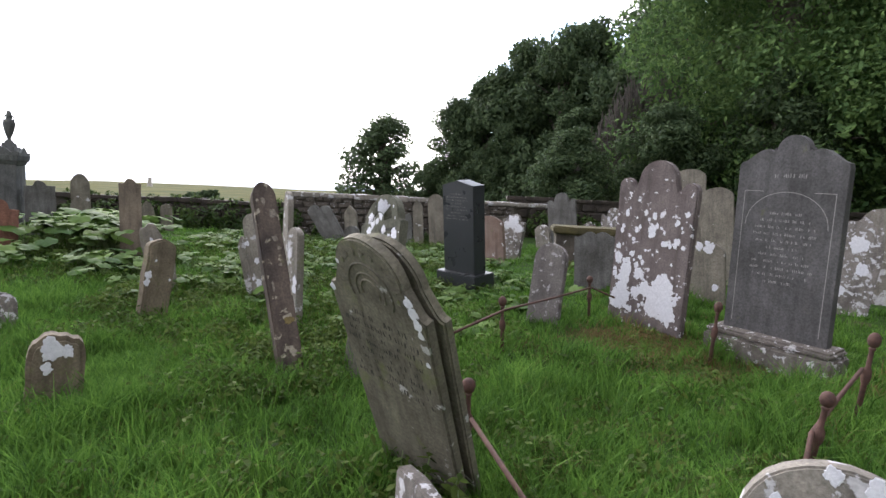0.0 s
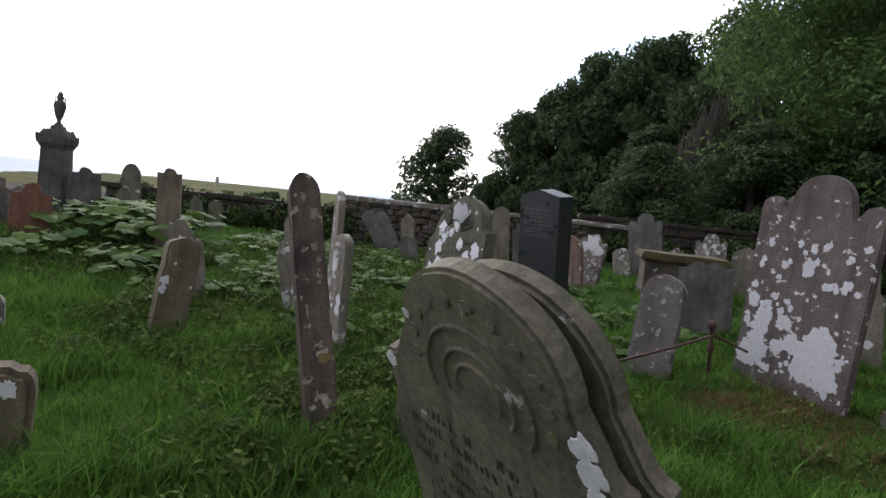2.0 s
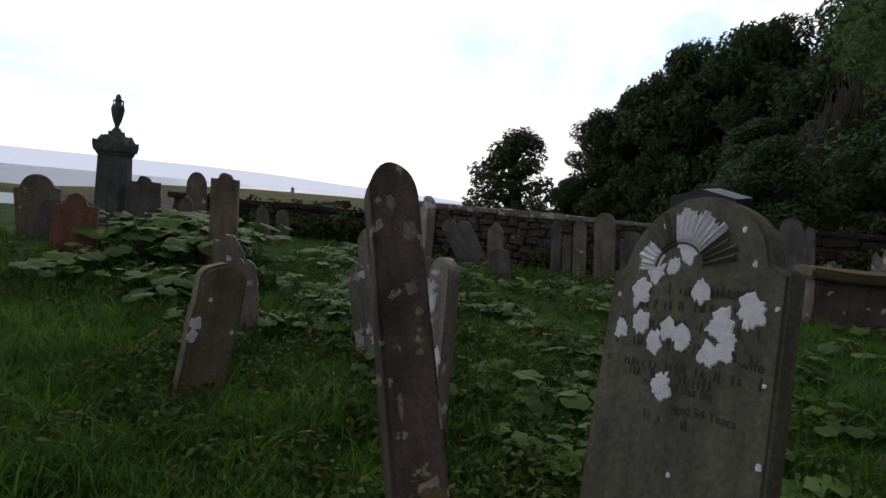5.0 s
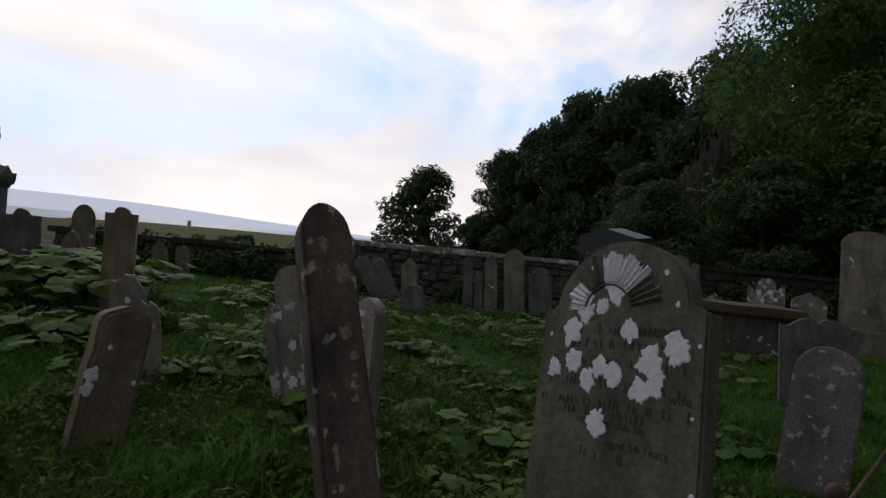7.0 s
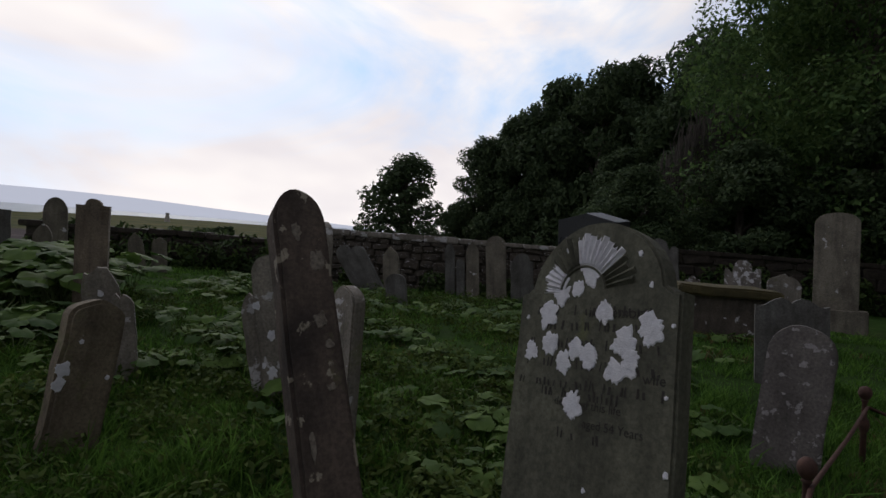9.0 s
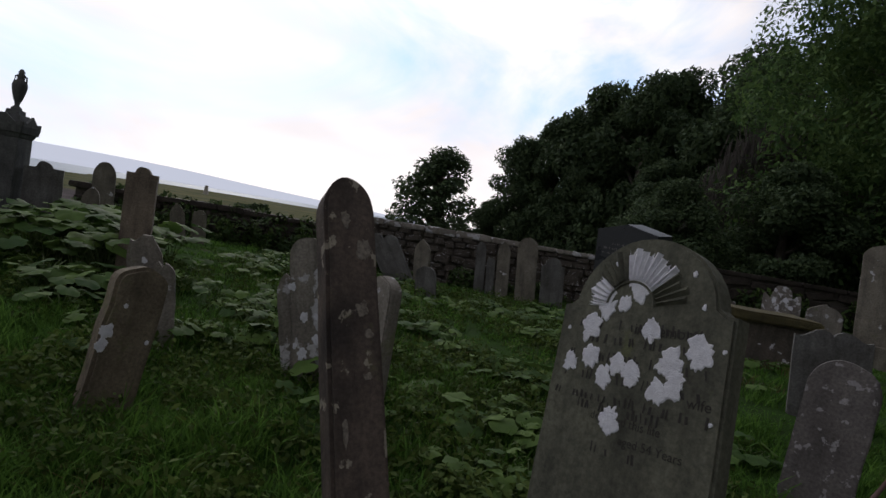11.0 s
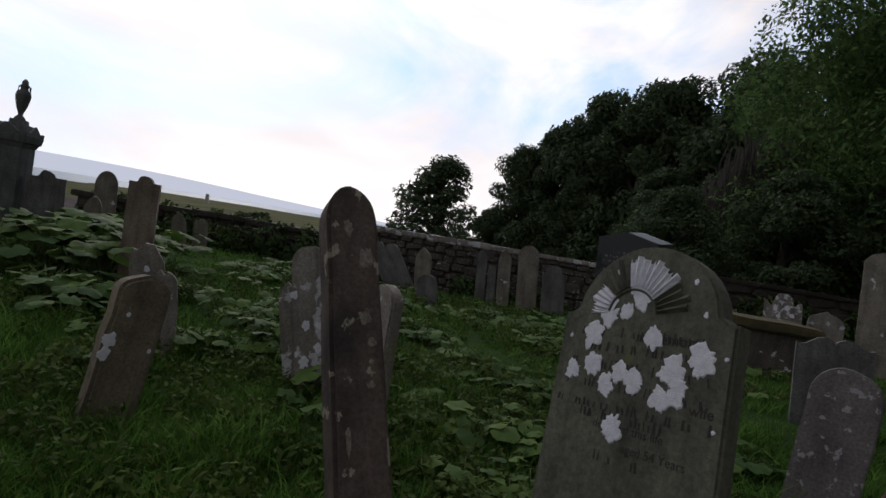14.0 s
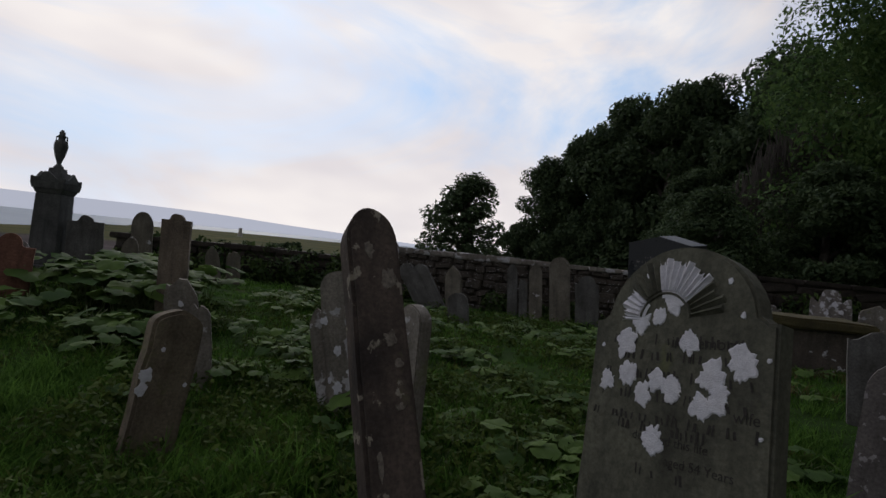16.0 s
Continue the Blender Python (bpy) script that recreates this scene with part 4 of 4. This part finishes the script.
iron_rail([(1.68, 2.56, 0.24), (1.87, 2.78, 0.38), (2.28, 3.12, 0.46), (2.7, 3.47, 0.52)], 0.014)

# ---- trees ----
def leaf_cloud(name, centres, radii, count, size, mat, parent, seed, droop=0.25, label=""):
    """A crown of single leaf sprays spread over the shells of many clumps."""
    rng = np.random.default_rng(seed)
    centres, radii = np.array(centres), np.array(radii)
    pick = rng.choice(len(centres), count, p=radii ** 2 / (radii ** 2).sum())
    d = rng.normal(size=(count, 3))
    d /= np.linalg.norm(d, axis=1)[:, None]
    p = centres[pick] + d * (radii[pick] * rng.uniform(0.55, 1.12, count) ** 0.7)[:, None] * np.array([1, 1, 0.8])
    n = d * 0.7 + rng.normal(size=(count, 3)) * 0.6 + np.array([0, 0, 0.5])
    n /= np.linalg.norm(n, axis=1)[:, None]
    u = np.cross(n, rng.normal(size=(count, 3)))
    u /= np.linalg.norm(u, axis=1)[:, None]
    u[:, 2] -= droop
    w = np.cross(n, u)
    s = size * rng.uniform(0.55, 1.35, count)[:, None]
    quad = np.stack([p - u * s, p + w * s * 0.45 + n * s * 0.1, p + u * s, p - w * s * 0.45 + n * s * 0.1], 1).reshape(-1, 3)
    me = bpy.data.meshes.new(name)
    me.vertices.add(count * 4)
    me.vertices.foreach_set("co", quad.ravel())
    me.loops.add(count * 4)
    me.loops.foreach_set("vertex_index", np.arange(count * 4))
    me.polygons.add(count)
    me.polygons.foreach_set("loop_start", np.arange(count) * 4)
    me.polygons.foreach_set("loop_total", np.full(count, 4))
    me.materials.append(mat)
    me.update()
    me.validate()
    ob = new(name, me)
    ob.parent = parent
    return tagged(ob, label)


def tree(name, label, h, r, mat, seed, leaves, leaf, low=0.12, lumps=34, top=0.6, cone=False):
    """A broad tree at the origin: trunk, limbs and a crown of clumps whose outline is uneven."""
    rng = random.Random(seed)
    t = tagged(new(name), label, "tree")
    bm = bmesh.new()
    tube(bm, [(0, 0, -0.5), (0.05, 0.02, h * 0.15), (0.1, -0.05, h * 0.4), (0.05, 0.05, h * 0.7), (0, 0, h * 0.9)], [r * 0.09, r * 0.07, r * 0.055, r * 0.03, 0.02], 9)
    part("trunk", bm, BARK, t, smooth_faces=True)
    centres, radii = [], []
    for i in range(lumps):
        z = low + (0.97 - low) * ((i + rng.random()) / lumps)
        k = math.sin(math.pi * min(1, max(0.03, (z - low * 0.6) / (1 - low * 0.6))) ** top) ** 0.7
        if cone:
            k = (1.02 - max(z, 0.0)) ** 0.62
        a, q = rng.uniform(0, 2 * math.pi), rng.uniform(0.3, 0.86)
        rr = r * rng.uniform(0.1, 0.2) if cone else r * rng.uniform(0.15, 0.3)
        centres.append((r * k * q * math.cos(a), r * k * q * math.sin(a), z * h - rr * 0.5))
        radii.append(rr)
    for i in range(0, lumps, 3):
        c = Vector(centres[i])
        bm = bmesh.new()
        base = Vector((0.08, 0, min(c.z * 0.7, h * 0.7)))
        mid = base.lerp(c, 0.5) + Vector((0, 0, 0.1 * r))
        tube(bm, [base, mid, c], [r * 0.03, r * 0.018, 0.015], 5)
        part("limb", bm, BARK, t)
    leaf_cloud("crown", centres, radii, leaves, leaf, mat, t, seed)
    return t


wood_a = tree("tree", "dark broadleaf tree of dense woodland", 12, 5.0, WOOD_LEAF, 11, 34000, 0.17, 0.05, 70)
wood_b = tree("tree", "dark broadleaf tree of dense woodland", 12, 5.2, WOOD_LEAF, 12, 34000, 0.17, 0.03, 74)
lone = tree("tree", "lone rounded tree beyond the churchyard wall", 9.0, 4.4, WOOD_LEAF, 17, 15000, 0.14, -0.02, 120, 0.45, True)
near_a = tree("tree", "tall green ash tree overhanging the wall", 17, 6.6, NEAR_LEAF, 14, 125000, 0.105, 0.03, 170)


FAR_TURN = radians(2.2)


def put(x, y, s, turn, sz=None):
    x, y = x * math.cos(FAR_TURN) + y * math.sin(FAR_TURN), y * math.cos(FAR_TURN) - x * math.sin(FAR_TURN)
    return Matrix.Translation((x, y, ground_z(x, y))) @ Matrix.Rotation(turn, 4, "Z") @ Matrix.Diagonal((s, s, s if sz is None else sz, 1))


wood_a.matrix_world = put(6.0, 41, 1.0, 0.4, 1.06)
wood_b.matrix_world = put(10.3, 40, 1.06, 1.0, 1.16)
lone.matrix_world = put(-5.6, 52, 1.52, 2.0, 1.06)
near_a.matrix_world = put(12.9, 22.0, 1.0, 0.3)
for src, x, y, s, turn, sz in ((wood_a, 3.0, 42, 0.78, 1.9, 0.8), (wood_b, 0.7, 43, 0.6, 2.6, 0.62), (wood_a, -1.2, 43, 0.3, 0.6, 0.28), (wood_b, 7.6, 37, 0.85, 3.3, 0.9), (wood_a, 4.2, 38, 0.55, 4.1, 0.52), (wood_a, 14.0, 37, 1.1, 5.0, 1.2), (wood_b, 11.6, 31, 0.85, 0.2, 0.86), (wood_b, 18.0, 33, 1.15, 2.2, 1.2), (wood_a, 7.4, 31, 0.6, 2.9, 0.5), (wood_a, 22, 27, 1.1, 1.2, 1.3), (wood_b, 9.8, 26, 0.62, 1.2, 0.5), (wood_a, 5.6, 25, 0.42, 5.2, 0.3), (wood_b, 4.4, 19.5, 0.34, 0.8, 0.26), (wood_a, 7.4, 19.3, 0.45, 1.7, 0.36), (wood_b, 11.0, 18.8, 0.5, 2.7, 0.42)):
    copy_thing(src, put(x, y, s, turn, sz))
# copies drawn in on the right, the last one unseen, added for shade
for x, y, s, turn in ((18.5, 15.5, 1.0, 2.0), (15.0, 9.5, 0.95, 4.0), (13.5, 3.0, 0.9, 1.1)):
    copy_thing(near_a, put(x, y, s, turn))

# bare drooping twigs on the wood's edge
rng = random.Random(31)
bm = bmesh.new()
for i in range(480):
    a = rng.random()
    x, y = 5.6 + 4.2 * a + rng.uniform(-0.3, 0.3), 22.3 + rng.uniform(-0.6, 0.6)
    z1 = 2.4 + 4.4 * smooth(a * 1.5) * rng.uniform(0.7, 1.0)
    ln = rng.uniform(1.0, 3.4)
    tube(bm, [(x, y, z1), (x + rng.uniform(-0.3, 0.3), y - 0.2, z1 - ln * 0.5), (x + rng.uniform(-0.3, 0.3), y - 0.25, z1 - ln)], [0.02, 0.016, 0.006], 4)
twigs = part("dead_creeper", bm, DEAD, None)
tagged(twigs, "dead brown creeper hanging from the woodland edge", "creeper", kind="stuff")

# the far coast; its haze is painted as one flat, glowing blue-grey
hz, hazeln, haze_l, haze_bsdf = node_material("painted_far_haze")
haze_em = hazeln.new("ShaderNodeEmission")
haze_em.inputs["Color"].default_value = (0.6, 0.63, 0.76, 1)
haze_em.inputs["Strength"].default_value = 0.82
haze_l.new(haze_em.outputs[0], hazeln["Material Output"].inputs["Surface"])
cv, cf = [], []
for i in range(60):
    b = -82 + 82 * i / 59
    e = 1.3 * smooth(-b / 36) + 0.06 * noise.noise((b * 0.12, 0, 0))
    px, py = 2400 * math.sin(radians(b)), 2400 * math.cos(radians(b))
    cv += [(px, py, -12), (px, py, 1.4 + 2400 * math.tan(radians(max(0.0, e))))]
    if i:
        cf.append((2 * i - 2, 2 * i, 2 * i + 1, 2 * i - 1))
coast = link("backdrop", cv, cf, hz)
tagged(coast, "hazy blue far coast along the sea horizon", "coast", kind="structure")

# far shrubs, tower and mast on the headland
def far_bush(x, y, w, h, seed):
    b = tagged(new("bush"), "dark windblown bush far off near the shore", "bush")
    b.matrix_world = Matrix.Translation((x, y, ground_z(x, y) - 0.3))
    rng2 = random.Random(seed)
    cs = [(rng2.uniform(-w, w) * 0.4, rng2.uniform(-w, w) * 0.2, rng2.uniform(0.25, 0.75) * h) for _ in range(12)]
    leaf_cloud("foliage", cs, [h * 0.3] * 12, 900, h * 0.16, WOOD_LEAF, b, seed)
    return b


def far_at(bearing, r):
    return r * math.sin(radians(bearing)), r * math.cos(radians(bearing))


bx, by = far_at(-20.6, 110)
far_bush(bx, by, 3.2, 3.2, 3)
bx, by = far_at(-22.2, 115)
far_bush(bx, by, 2.6, 2.6, 4)
bx, by = far_at(-9.5, 60)
far_bush(bx, by, 5.0, 2.6, 5)
tx, ty = far_at(-25.6, 330)
tower = tagged(new("tower"), "small pale stone tower on the far headland", "tower")
tower.matrix_world = Matrix.Translation((tx, ty, -2.6))
part("shaft", turned([(1.5, -1), (1.1, 1.5), (0.85, 3.6), (1.0, 3.8), (0.9, 4.3)], 10), SOIL_STONE, tower)

# a scrubby bank between wall and wood
leaf_cloud("hedge", [(x * 0.9 - 1, 17.5 + 0.8 * math.sin(x * 1.7), 0.55 + 0.25 * math.sin(x * 2.3)) for x in range(2, 16)], [0.75] * 14, 7000, 0.09, IVY, None, 41)
tagged(bpy.context.scene.objects["hedge"], "scrubby green bank behind the wall", "hedge", kind="stuff")
ivy_c = [(-8.6 + 0.33 * i + 0.1 * math.sin(i * 3.1), 13.6, 0.3 + 0.45 * (0.5 + 0.5 * math.sin(i * 2.4))) for i in range(17)]
leaf_cloud("ivy", ivy_c + [(-8.7 + 0.5 * i, 13.9, 1.0) for i in range(11)], [0.36] * 17 + [0.2] * 11, 6800, 0.055, IVY, None, 43)
leaf_cloud("bramble", [(-4.0 + 0.42 * i + 0.15 * math.sin(i * 2.9), 13.45, 0.34 + 0.16 * math.sin(i * 1.9)) for i in range(17)], [0.26 + 0.08 * math.sin(i * 3.7) for i in range(17)], 3600, 0.05, IVY, None, 47)
# invented leaves over the east wall, put there to stand for its shade
leaf_cloud("wall_creeper", [(3.2 + 0.55 * i, 15.1 - 0.06 * i + 0.1 * math.sin(i * 2.1), 0.5 + 0.5 * (0.5 + 0.5 * math.sin(i * 1.7))) for i in range(18)], [0.46] * 18, 13000, 0.06, IVY, None, 49)
tagged(scene.objects["wall_creeper"], "added dark leaves standing in for the wall's shade", "creeper", kind="stuff")
tagged(scene.objects["bramble"], "dark bramble growing along the wall foot", "bramble", kind="stuff")
tagged(scene.objects["ivy"], "dark ivy smothering the rubble wall", "ivy", kind="stuff")

# ---- broad-leaved weeds ----
def broad_leaf_mesh(seed):
    """A round heart-shaped leaf, cupped, with a wavy rim; 1 m across, stalk end at the origin."""
    rng2 = random.Random(seed)
    verts, faces = [(0.0, 0.0, 0.0)], []
    n = 16
    for ring, k in ((0, 0.5), (1, 1.0)):
        for i in range(n):
            a = radians(-90 + 24 + (312) * i / (n - 1))
            r = k * 0.5 * (1 + 0.1 * math.sin(a * 7 + seed) * ring * 0.5)
            x, y = r * math.cos(a), r * math.sin(a) + 0.12 * k
            z = (0.1 * k - 0.16 * k * k) + 0.05 * ring * math.sin(a * 5 + seed * 2) + rng2.uniform(-0.012, 0.012) * ring
            verts.append((x, y, z))
    for i in range(n - 1):
        faces.append((0, 1 + i, 2 + i))
        faces.append((1 + i, 1 + n + i, 2 + n + i, 2 + i))
    me = bpy.data.meshes.new("leaf")
    me.from_pydata(verts, [], faces)
    me.materials.append(BROAD)
    me.polygons.foreach_set("use_smooth", [True] * len(me.polygons))
    return me


LEAVES = [broad_leaf_mesh(s) for s in range(7)]


def broad_plant(x, y, count, size, height, seed):
    rng2 = random.Random(seed)
    p = tagged(new("butterbur_plant"), "broad-leaved green weed growing among the graves", "weed", "broad-leaved weeds")
    p.matrix_world = Matrix.Translation((x, y, ground_z(x, y)))
    for i in range(count):
        a, d = 2 * math.pi * (i + rng2.random() * 0.7) / count, rng2.uniform(0.25, 1.0) * size * 1.5
        s, hz = size * rng2.uniform(0.7, 1.35), height * rng2.uniform(0.55, 1.15)
        ob = new("leaf", rng2.choice(LEAVES))
        ob.parent = p
        ob.matrix_basis = Matrix.Translation((d * math.cos(a), d * math.sin(a), hz)) @ Matrix.Rotation(a - math.pi / 2, 4, "Z") @ Matrix.Rotation(radians(rng2.uniform(-30, 10)), 4, "X") @ Matrix.Rotation(radians(rng2.uniform(-18, 18)), 4, "Y") @ Matrix.Scale(s, 4)
    bm = bmesh.new()
    for i in range(count):
        a, d = 2 * math.pi * (i + 0.3) / count, size * 0.8
        tube(bm, [(0, 0, -0.03), (d * 0.5 * math.cos(a), d * 0.5 * math.sin(a), height * 0.5), (d * math.cos(a), d * math.sin(a), height * 0.85)], size * 0.022, 4)
    part("stem", bm, STALK, p)
    return p


rng = random.Random(77)
PATCHES = (
    ((-5.9, -4.0, 6.9, 8.0), 18, 0.2, 0.22, 6),
    ((-6.3, -4.9, 8.4, 10.0), 28, 0.27, 0.46, 7),
    ((-4.4, -2.6, 6.6, 8.6), 12, 0.15, 0.15, 5),
    ((-4.6, -1.6, 8.4, 12.6), 46, 0.16, 0.15, 6),
    ((-2.6, -1.7, 5.9, 6.7), 2, 0.2, 0.2, 5),
    ((-1.2, 0.4, 5.4, 7.2), 9, 0.15, 0.13, 5),
    ((-1.4, 0.8, 7.2, 11.8), 44, 0.15, 0.13, 6),
    ((0.9, 3.0, 7.0, 10.5), 12, 0.15, 0.1, 5),
    ((-3.7, -2.3, 6.0, 7.4), 3, 0.17, 0.18, 5),
)
for (x0, x1, y0, y1), count, size, height, leaves in PATCHES:
    for i in range(count):
        broad_plant(rng.uniform(x0, x1) + 0.2, rng.uniform(y0, y1), leaves, size, height, rng.random())
fill = random.Random(77)
for (x0, x1, y0, y1), count, size, height, leaves in (((-3.4, -1.5, 7.0, 9.2), 24, 0.12, 0.1, 6), ((-2.2, -0.6, 6.0, 7.6), 8, 0.12, 0.1, 5), ((-0.6, 1.0, 6.4, 9.4), 24, 0.12, 0.11, 6), ((-1.3, 0.4, 5.2, 7.6), 20, 0.14, 0.13, 5), ((-3.2, -1.8, 7.2, 9.6), 12, 0.14, 0.13, 5), ((-5.9, -4.8, 8.0, 9.4), 10, 0.24, 0.42, 7)):
    for i in range(count):
        broad_plant(fill.uniform(x0, x1) + 0.2, fill.uniform(y0, y1), leaves, size * fill.uniform(0.75, 1.25), height, fill.random())

def nettle(x, y, h, seed):
    """A leafy upright weed: one stem with pairs of toothed leaves."""
    rng2 = random.Random(seed)
    p = tagged(new("nettle_plant"), "leafy green nettle growing beside a headstone", "weed", "nettles by the stones")
    p.matrix_world = Matrix.Translation((x, y, ground_z(x, y))) @ pose(0, 0, 0, rng2.uniform(-12, 12), rng2.uniform(-12, 12), 0)
    bm = bmesh.new()
    tube(bm, [(0, 0, -0.03), (0.01, 0, h * 0.5), (0.02, 0.01, h)], [0.005, 0.004, 0.002], 5)
    part("stem", bm, STALK, p)
    n = int(h / 0.035)
    for i in range(n):
        for side in (0, math.pi):
            a = i * 1.57 + side + rng2.uniform(-0.4, 0.4)
            ln = 0.085 * (1.05 - 0.6 * i / n)
            ob = new("leaf", NETTLE_LEAF)
            ob.parent = p
            ob.matrix_basis = Matrix.Translation((0.02 * i / n, 0, h * (0.18 + 0.82 * i / n))) @ Matrix.Rotation(a, 4, "Z") @ Matrix.Rotation(radians(rng2.uniform(-5, 40)), 4, "Y") @ Matrix.Scale(ln, 4)
    return p


nv, nf = [(0, 0, 0)], []
for i in range(1, 9):
    k = i / 8
    wd = 0.36 * math.sin(math.pi * k ** 0.75) * (1.0 if i % 2 else 0.8)
    nv += [(k, -wd, 0.06 * k - 0.12 * k * k), (k, 0, -0.12 * k * k), (k, wd, 0.06 * k - 0.12 * k * k)]
nf = [(0, 1, 2), (0, 2, 3)] + [q for i in range(7) for q in ((1 + 3 * i, 4 + 3 * i, 5 + 3 * i, 2 + 3 * i), (2 + 3 * i, 5 + 3 * i, 6 + 3 * i, 3 + 3 * i))]
NETTLE_LEAF = bpy.data.meshes.new("nettle_leaf")
NETTLE_LEAF.from_pydata(nv, [], nf)
NETTLE_LEAF.materials.append(WEED)
for x, y, h, seed in ((-0.16, 2.5, 0.36, 1), (-0.05, 2.42, 0.3, 2), (-0.26, 2.52, 0.26, 3), (0.02, 2.3, 0.2, 4), (-1.1, 4.35, 0.24, 5), (-1.02, 4.5, 0.2, 6), (-1.45, 4.5, 0.2, 7), (-0.3, 4.05, 0.18, 8)):
    nettle(x, y, h, seed)

# ---- low weeds and grass ----
def ground_array(x, y):
    return np.array([ground_z(float(a), float(b)) for a, b in zip(x, y)])


# worn, thin turf in front of the large stones
TRODDEN = ((2.0, 5.4, 0.75, 0.4), (2.75, 4.5, 0.8, 0.38), (-1.3, 4.35, 0.3, 0.25))


def blades(name, label, areas, mat, seed, lie=0.55):
    """Grass: bent, tapering blades in tussocks."""
    rng2 = np.random.default_rng(seed)
    xs, ys, hs, ws = [], [], [], []
    for x0, x1, y0, y1, count, h, w in areas:
        k = max(1, count // 26)
        cx, cy = rng2.uniform(x0, x1, k), rng2.uniform(y0, y1, k)
        ch = h * rng2.uniform(0.45, 1.6, k) * (0.8 + 0.35 * np.sin(cx * 2.9 + 1.3 * np.sin(cy * 2.4)) + 0.3 * np.sin(cx * 6.1 - cy * 5.3))
        idx = rng2.integers(0, k, count)
        edge = np.where(rng2.random(k) < 0.25, 0.45, 0.06)
        cx, cy = cx + rng2.normal(0, 1, k) * edge, cy + rng2.normal(0, 1, k) * edge
        xs.append(cx[idx] + rng2.normal(0, 0.055, count))
        ys.append(cy[idx] + rng2.normal(0, 0.055, count))
        tall = ch[idx] * rng2.uniform(0.5, 1.2, count)
        for px, py, rx, ry in TRODDEN:
            tall = tall * np.where(((xs[-1] - px) / rx) ** 2 + ((ys[-1] - py) / ry) ** 2 < 1.0, 0.4, 1.0)
        hs.append(np.maximum(0.03, tall))
        ws.append(w * rng2.uniform(0.6, 1.3, count))
    x, y, h, w = (np.concatenate(v) for v in (xs, ys, hs, ws))
    n = len(x)
    z = ground_array(x, y) - 0.01
    a, b = rng2.uniform(0, 2 * np.pi, n), rng2.uniform(0, 2 * np.pi, n)
    bend = h * rng2.uniform(0.15, lie * 2, n)
    dx, dy = np.cos(a), np.sin(a)
    ux, uy = np.cos(b) * w / 2, np.sin(b) * w / 2
    def at(f, hz, k):
        return np.stack([x + dx * bend * f + ux * k, y + dy * bend * f + uy * k, z + h * hz], 1)
    co = np.stack([at(0, 0, -1), at(0, 0, 1), at(0.3, 0.55, -0.8), at(0.3, 0.55, 0.8), at(1.0, 0.92, 0)], 1).reshape(-1, 3)
    base = np.arange(n)[:, None] * 5
    loops = np.concatenate([base + np.array([[0, 1, 3, 2]]), base + np.array([[2, 3, 4]])], 1).ravel()
    me = bpy.data.meshes.new(name)
    me.vertices.add(n * 5)
    me.vertices.foreach_set("co", co.ravel())
    me.loops.add(n * 7)
    me.loops.foreach_set("vertex_index", loops)
    me.polygons.add(n * 2)
    me.polygons.foreach_set("loop_start", (np.arange(n)[:, None] * 7 + np.array([[0, 4]])).ravel())
    me.polygons.foreach_set("loop_total", np.tile([4, 3], n))
    me.materials.append(mat)
    me.update()
    me.validate()
    return tagged(new(name, me), label, "grass", kind="stuff")


blades("grass", "lush rough green grass between the graves", ((-3.6, 3.2, 0.9, 4.2, 110000, 0.16, 0.008), (-5.2, 4.2, 4.0, 7.2, 80000, 0.13, 0.01), (-6.5, 5.5, 7.0, 12.8, 60000, 0.09, 0.011), (-6.0, -2.6, 3.0, 6.6, 30000, 0.1, 0.008), (-5.4, -1.9, 3.0, 5.6, 34000, 0.15, 0.009), (2.6, 6.5, 2.0, 7.0, 20000, 0.12, 0.01), (-6.5, 6.5, -3.0, 1.2, 45000, 0.12, 0.011), (-6.4, -3.2, 0.8, 3.4, 14000, 0.11, 0.01), (3.0, 6.4, 0.8, 2.4, 10000, 0.11, 0.01), (-8.0, 8.0, -6.0, -2.6, 18000, 0.1, 0.014), (-9.0, -5.8, -3.0, 12.0, 18000, 0.1, 0.013)), GRASS, 5)
blades("dry_grass", "scattered dry straw-coloured grass stems", ((-3.0, 3.2, 1.2, 4.5, 2500, 0.14, 0.004), (-4.0, 4.0, 4.0, 9.0, 2500, 0.12, 0.006), (1.4, 2.6, 5.1, 5.7, 11000, 0.1, 0.008), (2.2, 3.4, 4.2, 4.9, 10000, 0.1, 0.007), (2.2, 3.6, 9.3, 9.9, 900, 0.09, 0.009)), STRAW, 6, 0.8)


def low_weeds(name, label, areas, size, seed):
    rng2 = np.random.default_rng(seed)
    cs, rs, total = [], [], 0
    for x0, x1, y0, y1, clumps, per in areas:
        for _ in range(clumps):
            x, y = rng2.uniform(x0, x1), rng2.uniform(y0, y1)
            cs.append((x, y, ground_z(float(x), float(y)) + 0.05))
            rs.append(rng2.uniform(0.09, 0.2))
            total += per
    leaf_cloud(name, cs, rs, total, size, WEED, None, seed, 0.1)
    return tagged(scene.objects[name], label, "weeds", kind="stuff")


low_weeds("ground_weeds", "dark low weeds and nettles in the grass", ((-2.0, -0.8, 3.6, 5.2, 90, 90), (-3.6, -0.6, 4.8, 8.0, 300, 70), (-0.9, 0.8, 5.0, 8.0, 120, 60), (-4.5, 0.8, 8.0, 12.5, 260, 50), (0.2, 2.4, 1.9, 5.5, 60, 50), (-2.6, -0.4, 1.6, 3.4, 26, 40), (-0.6, 0.1, 2.1, 3.0, 16, 90), (-6.8, -3.8, 6.4, 9.8, 80, 50)), 0.026, 8)
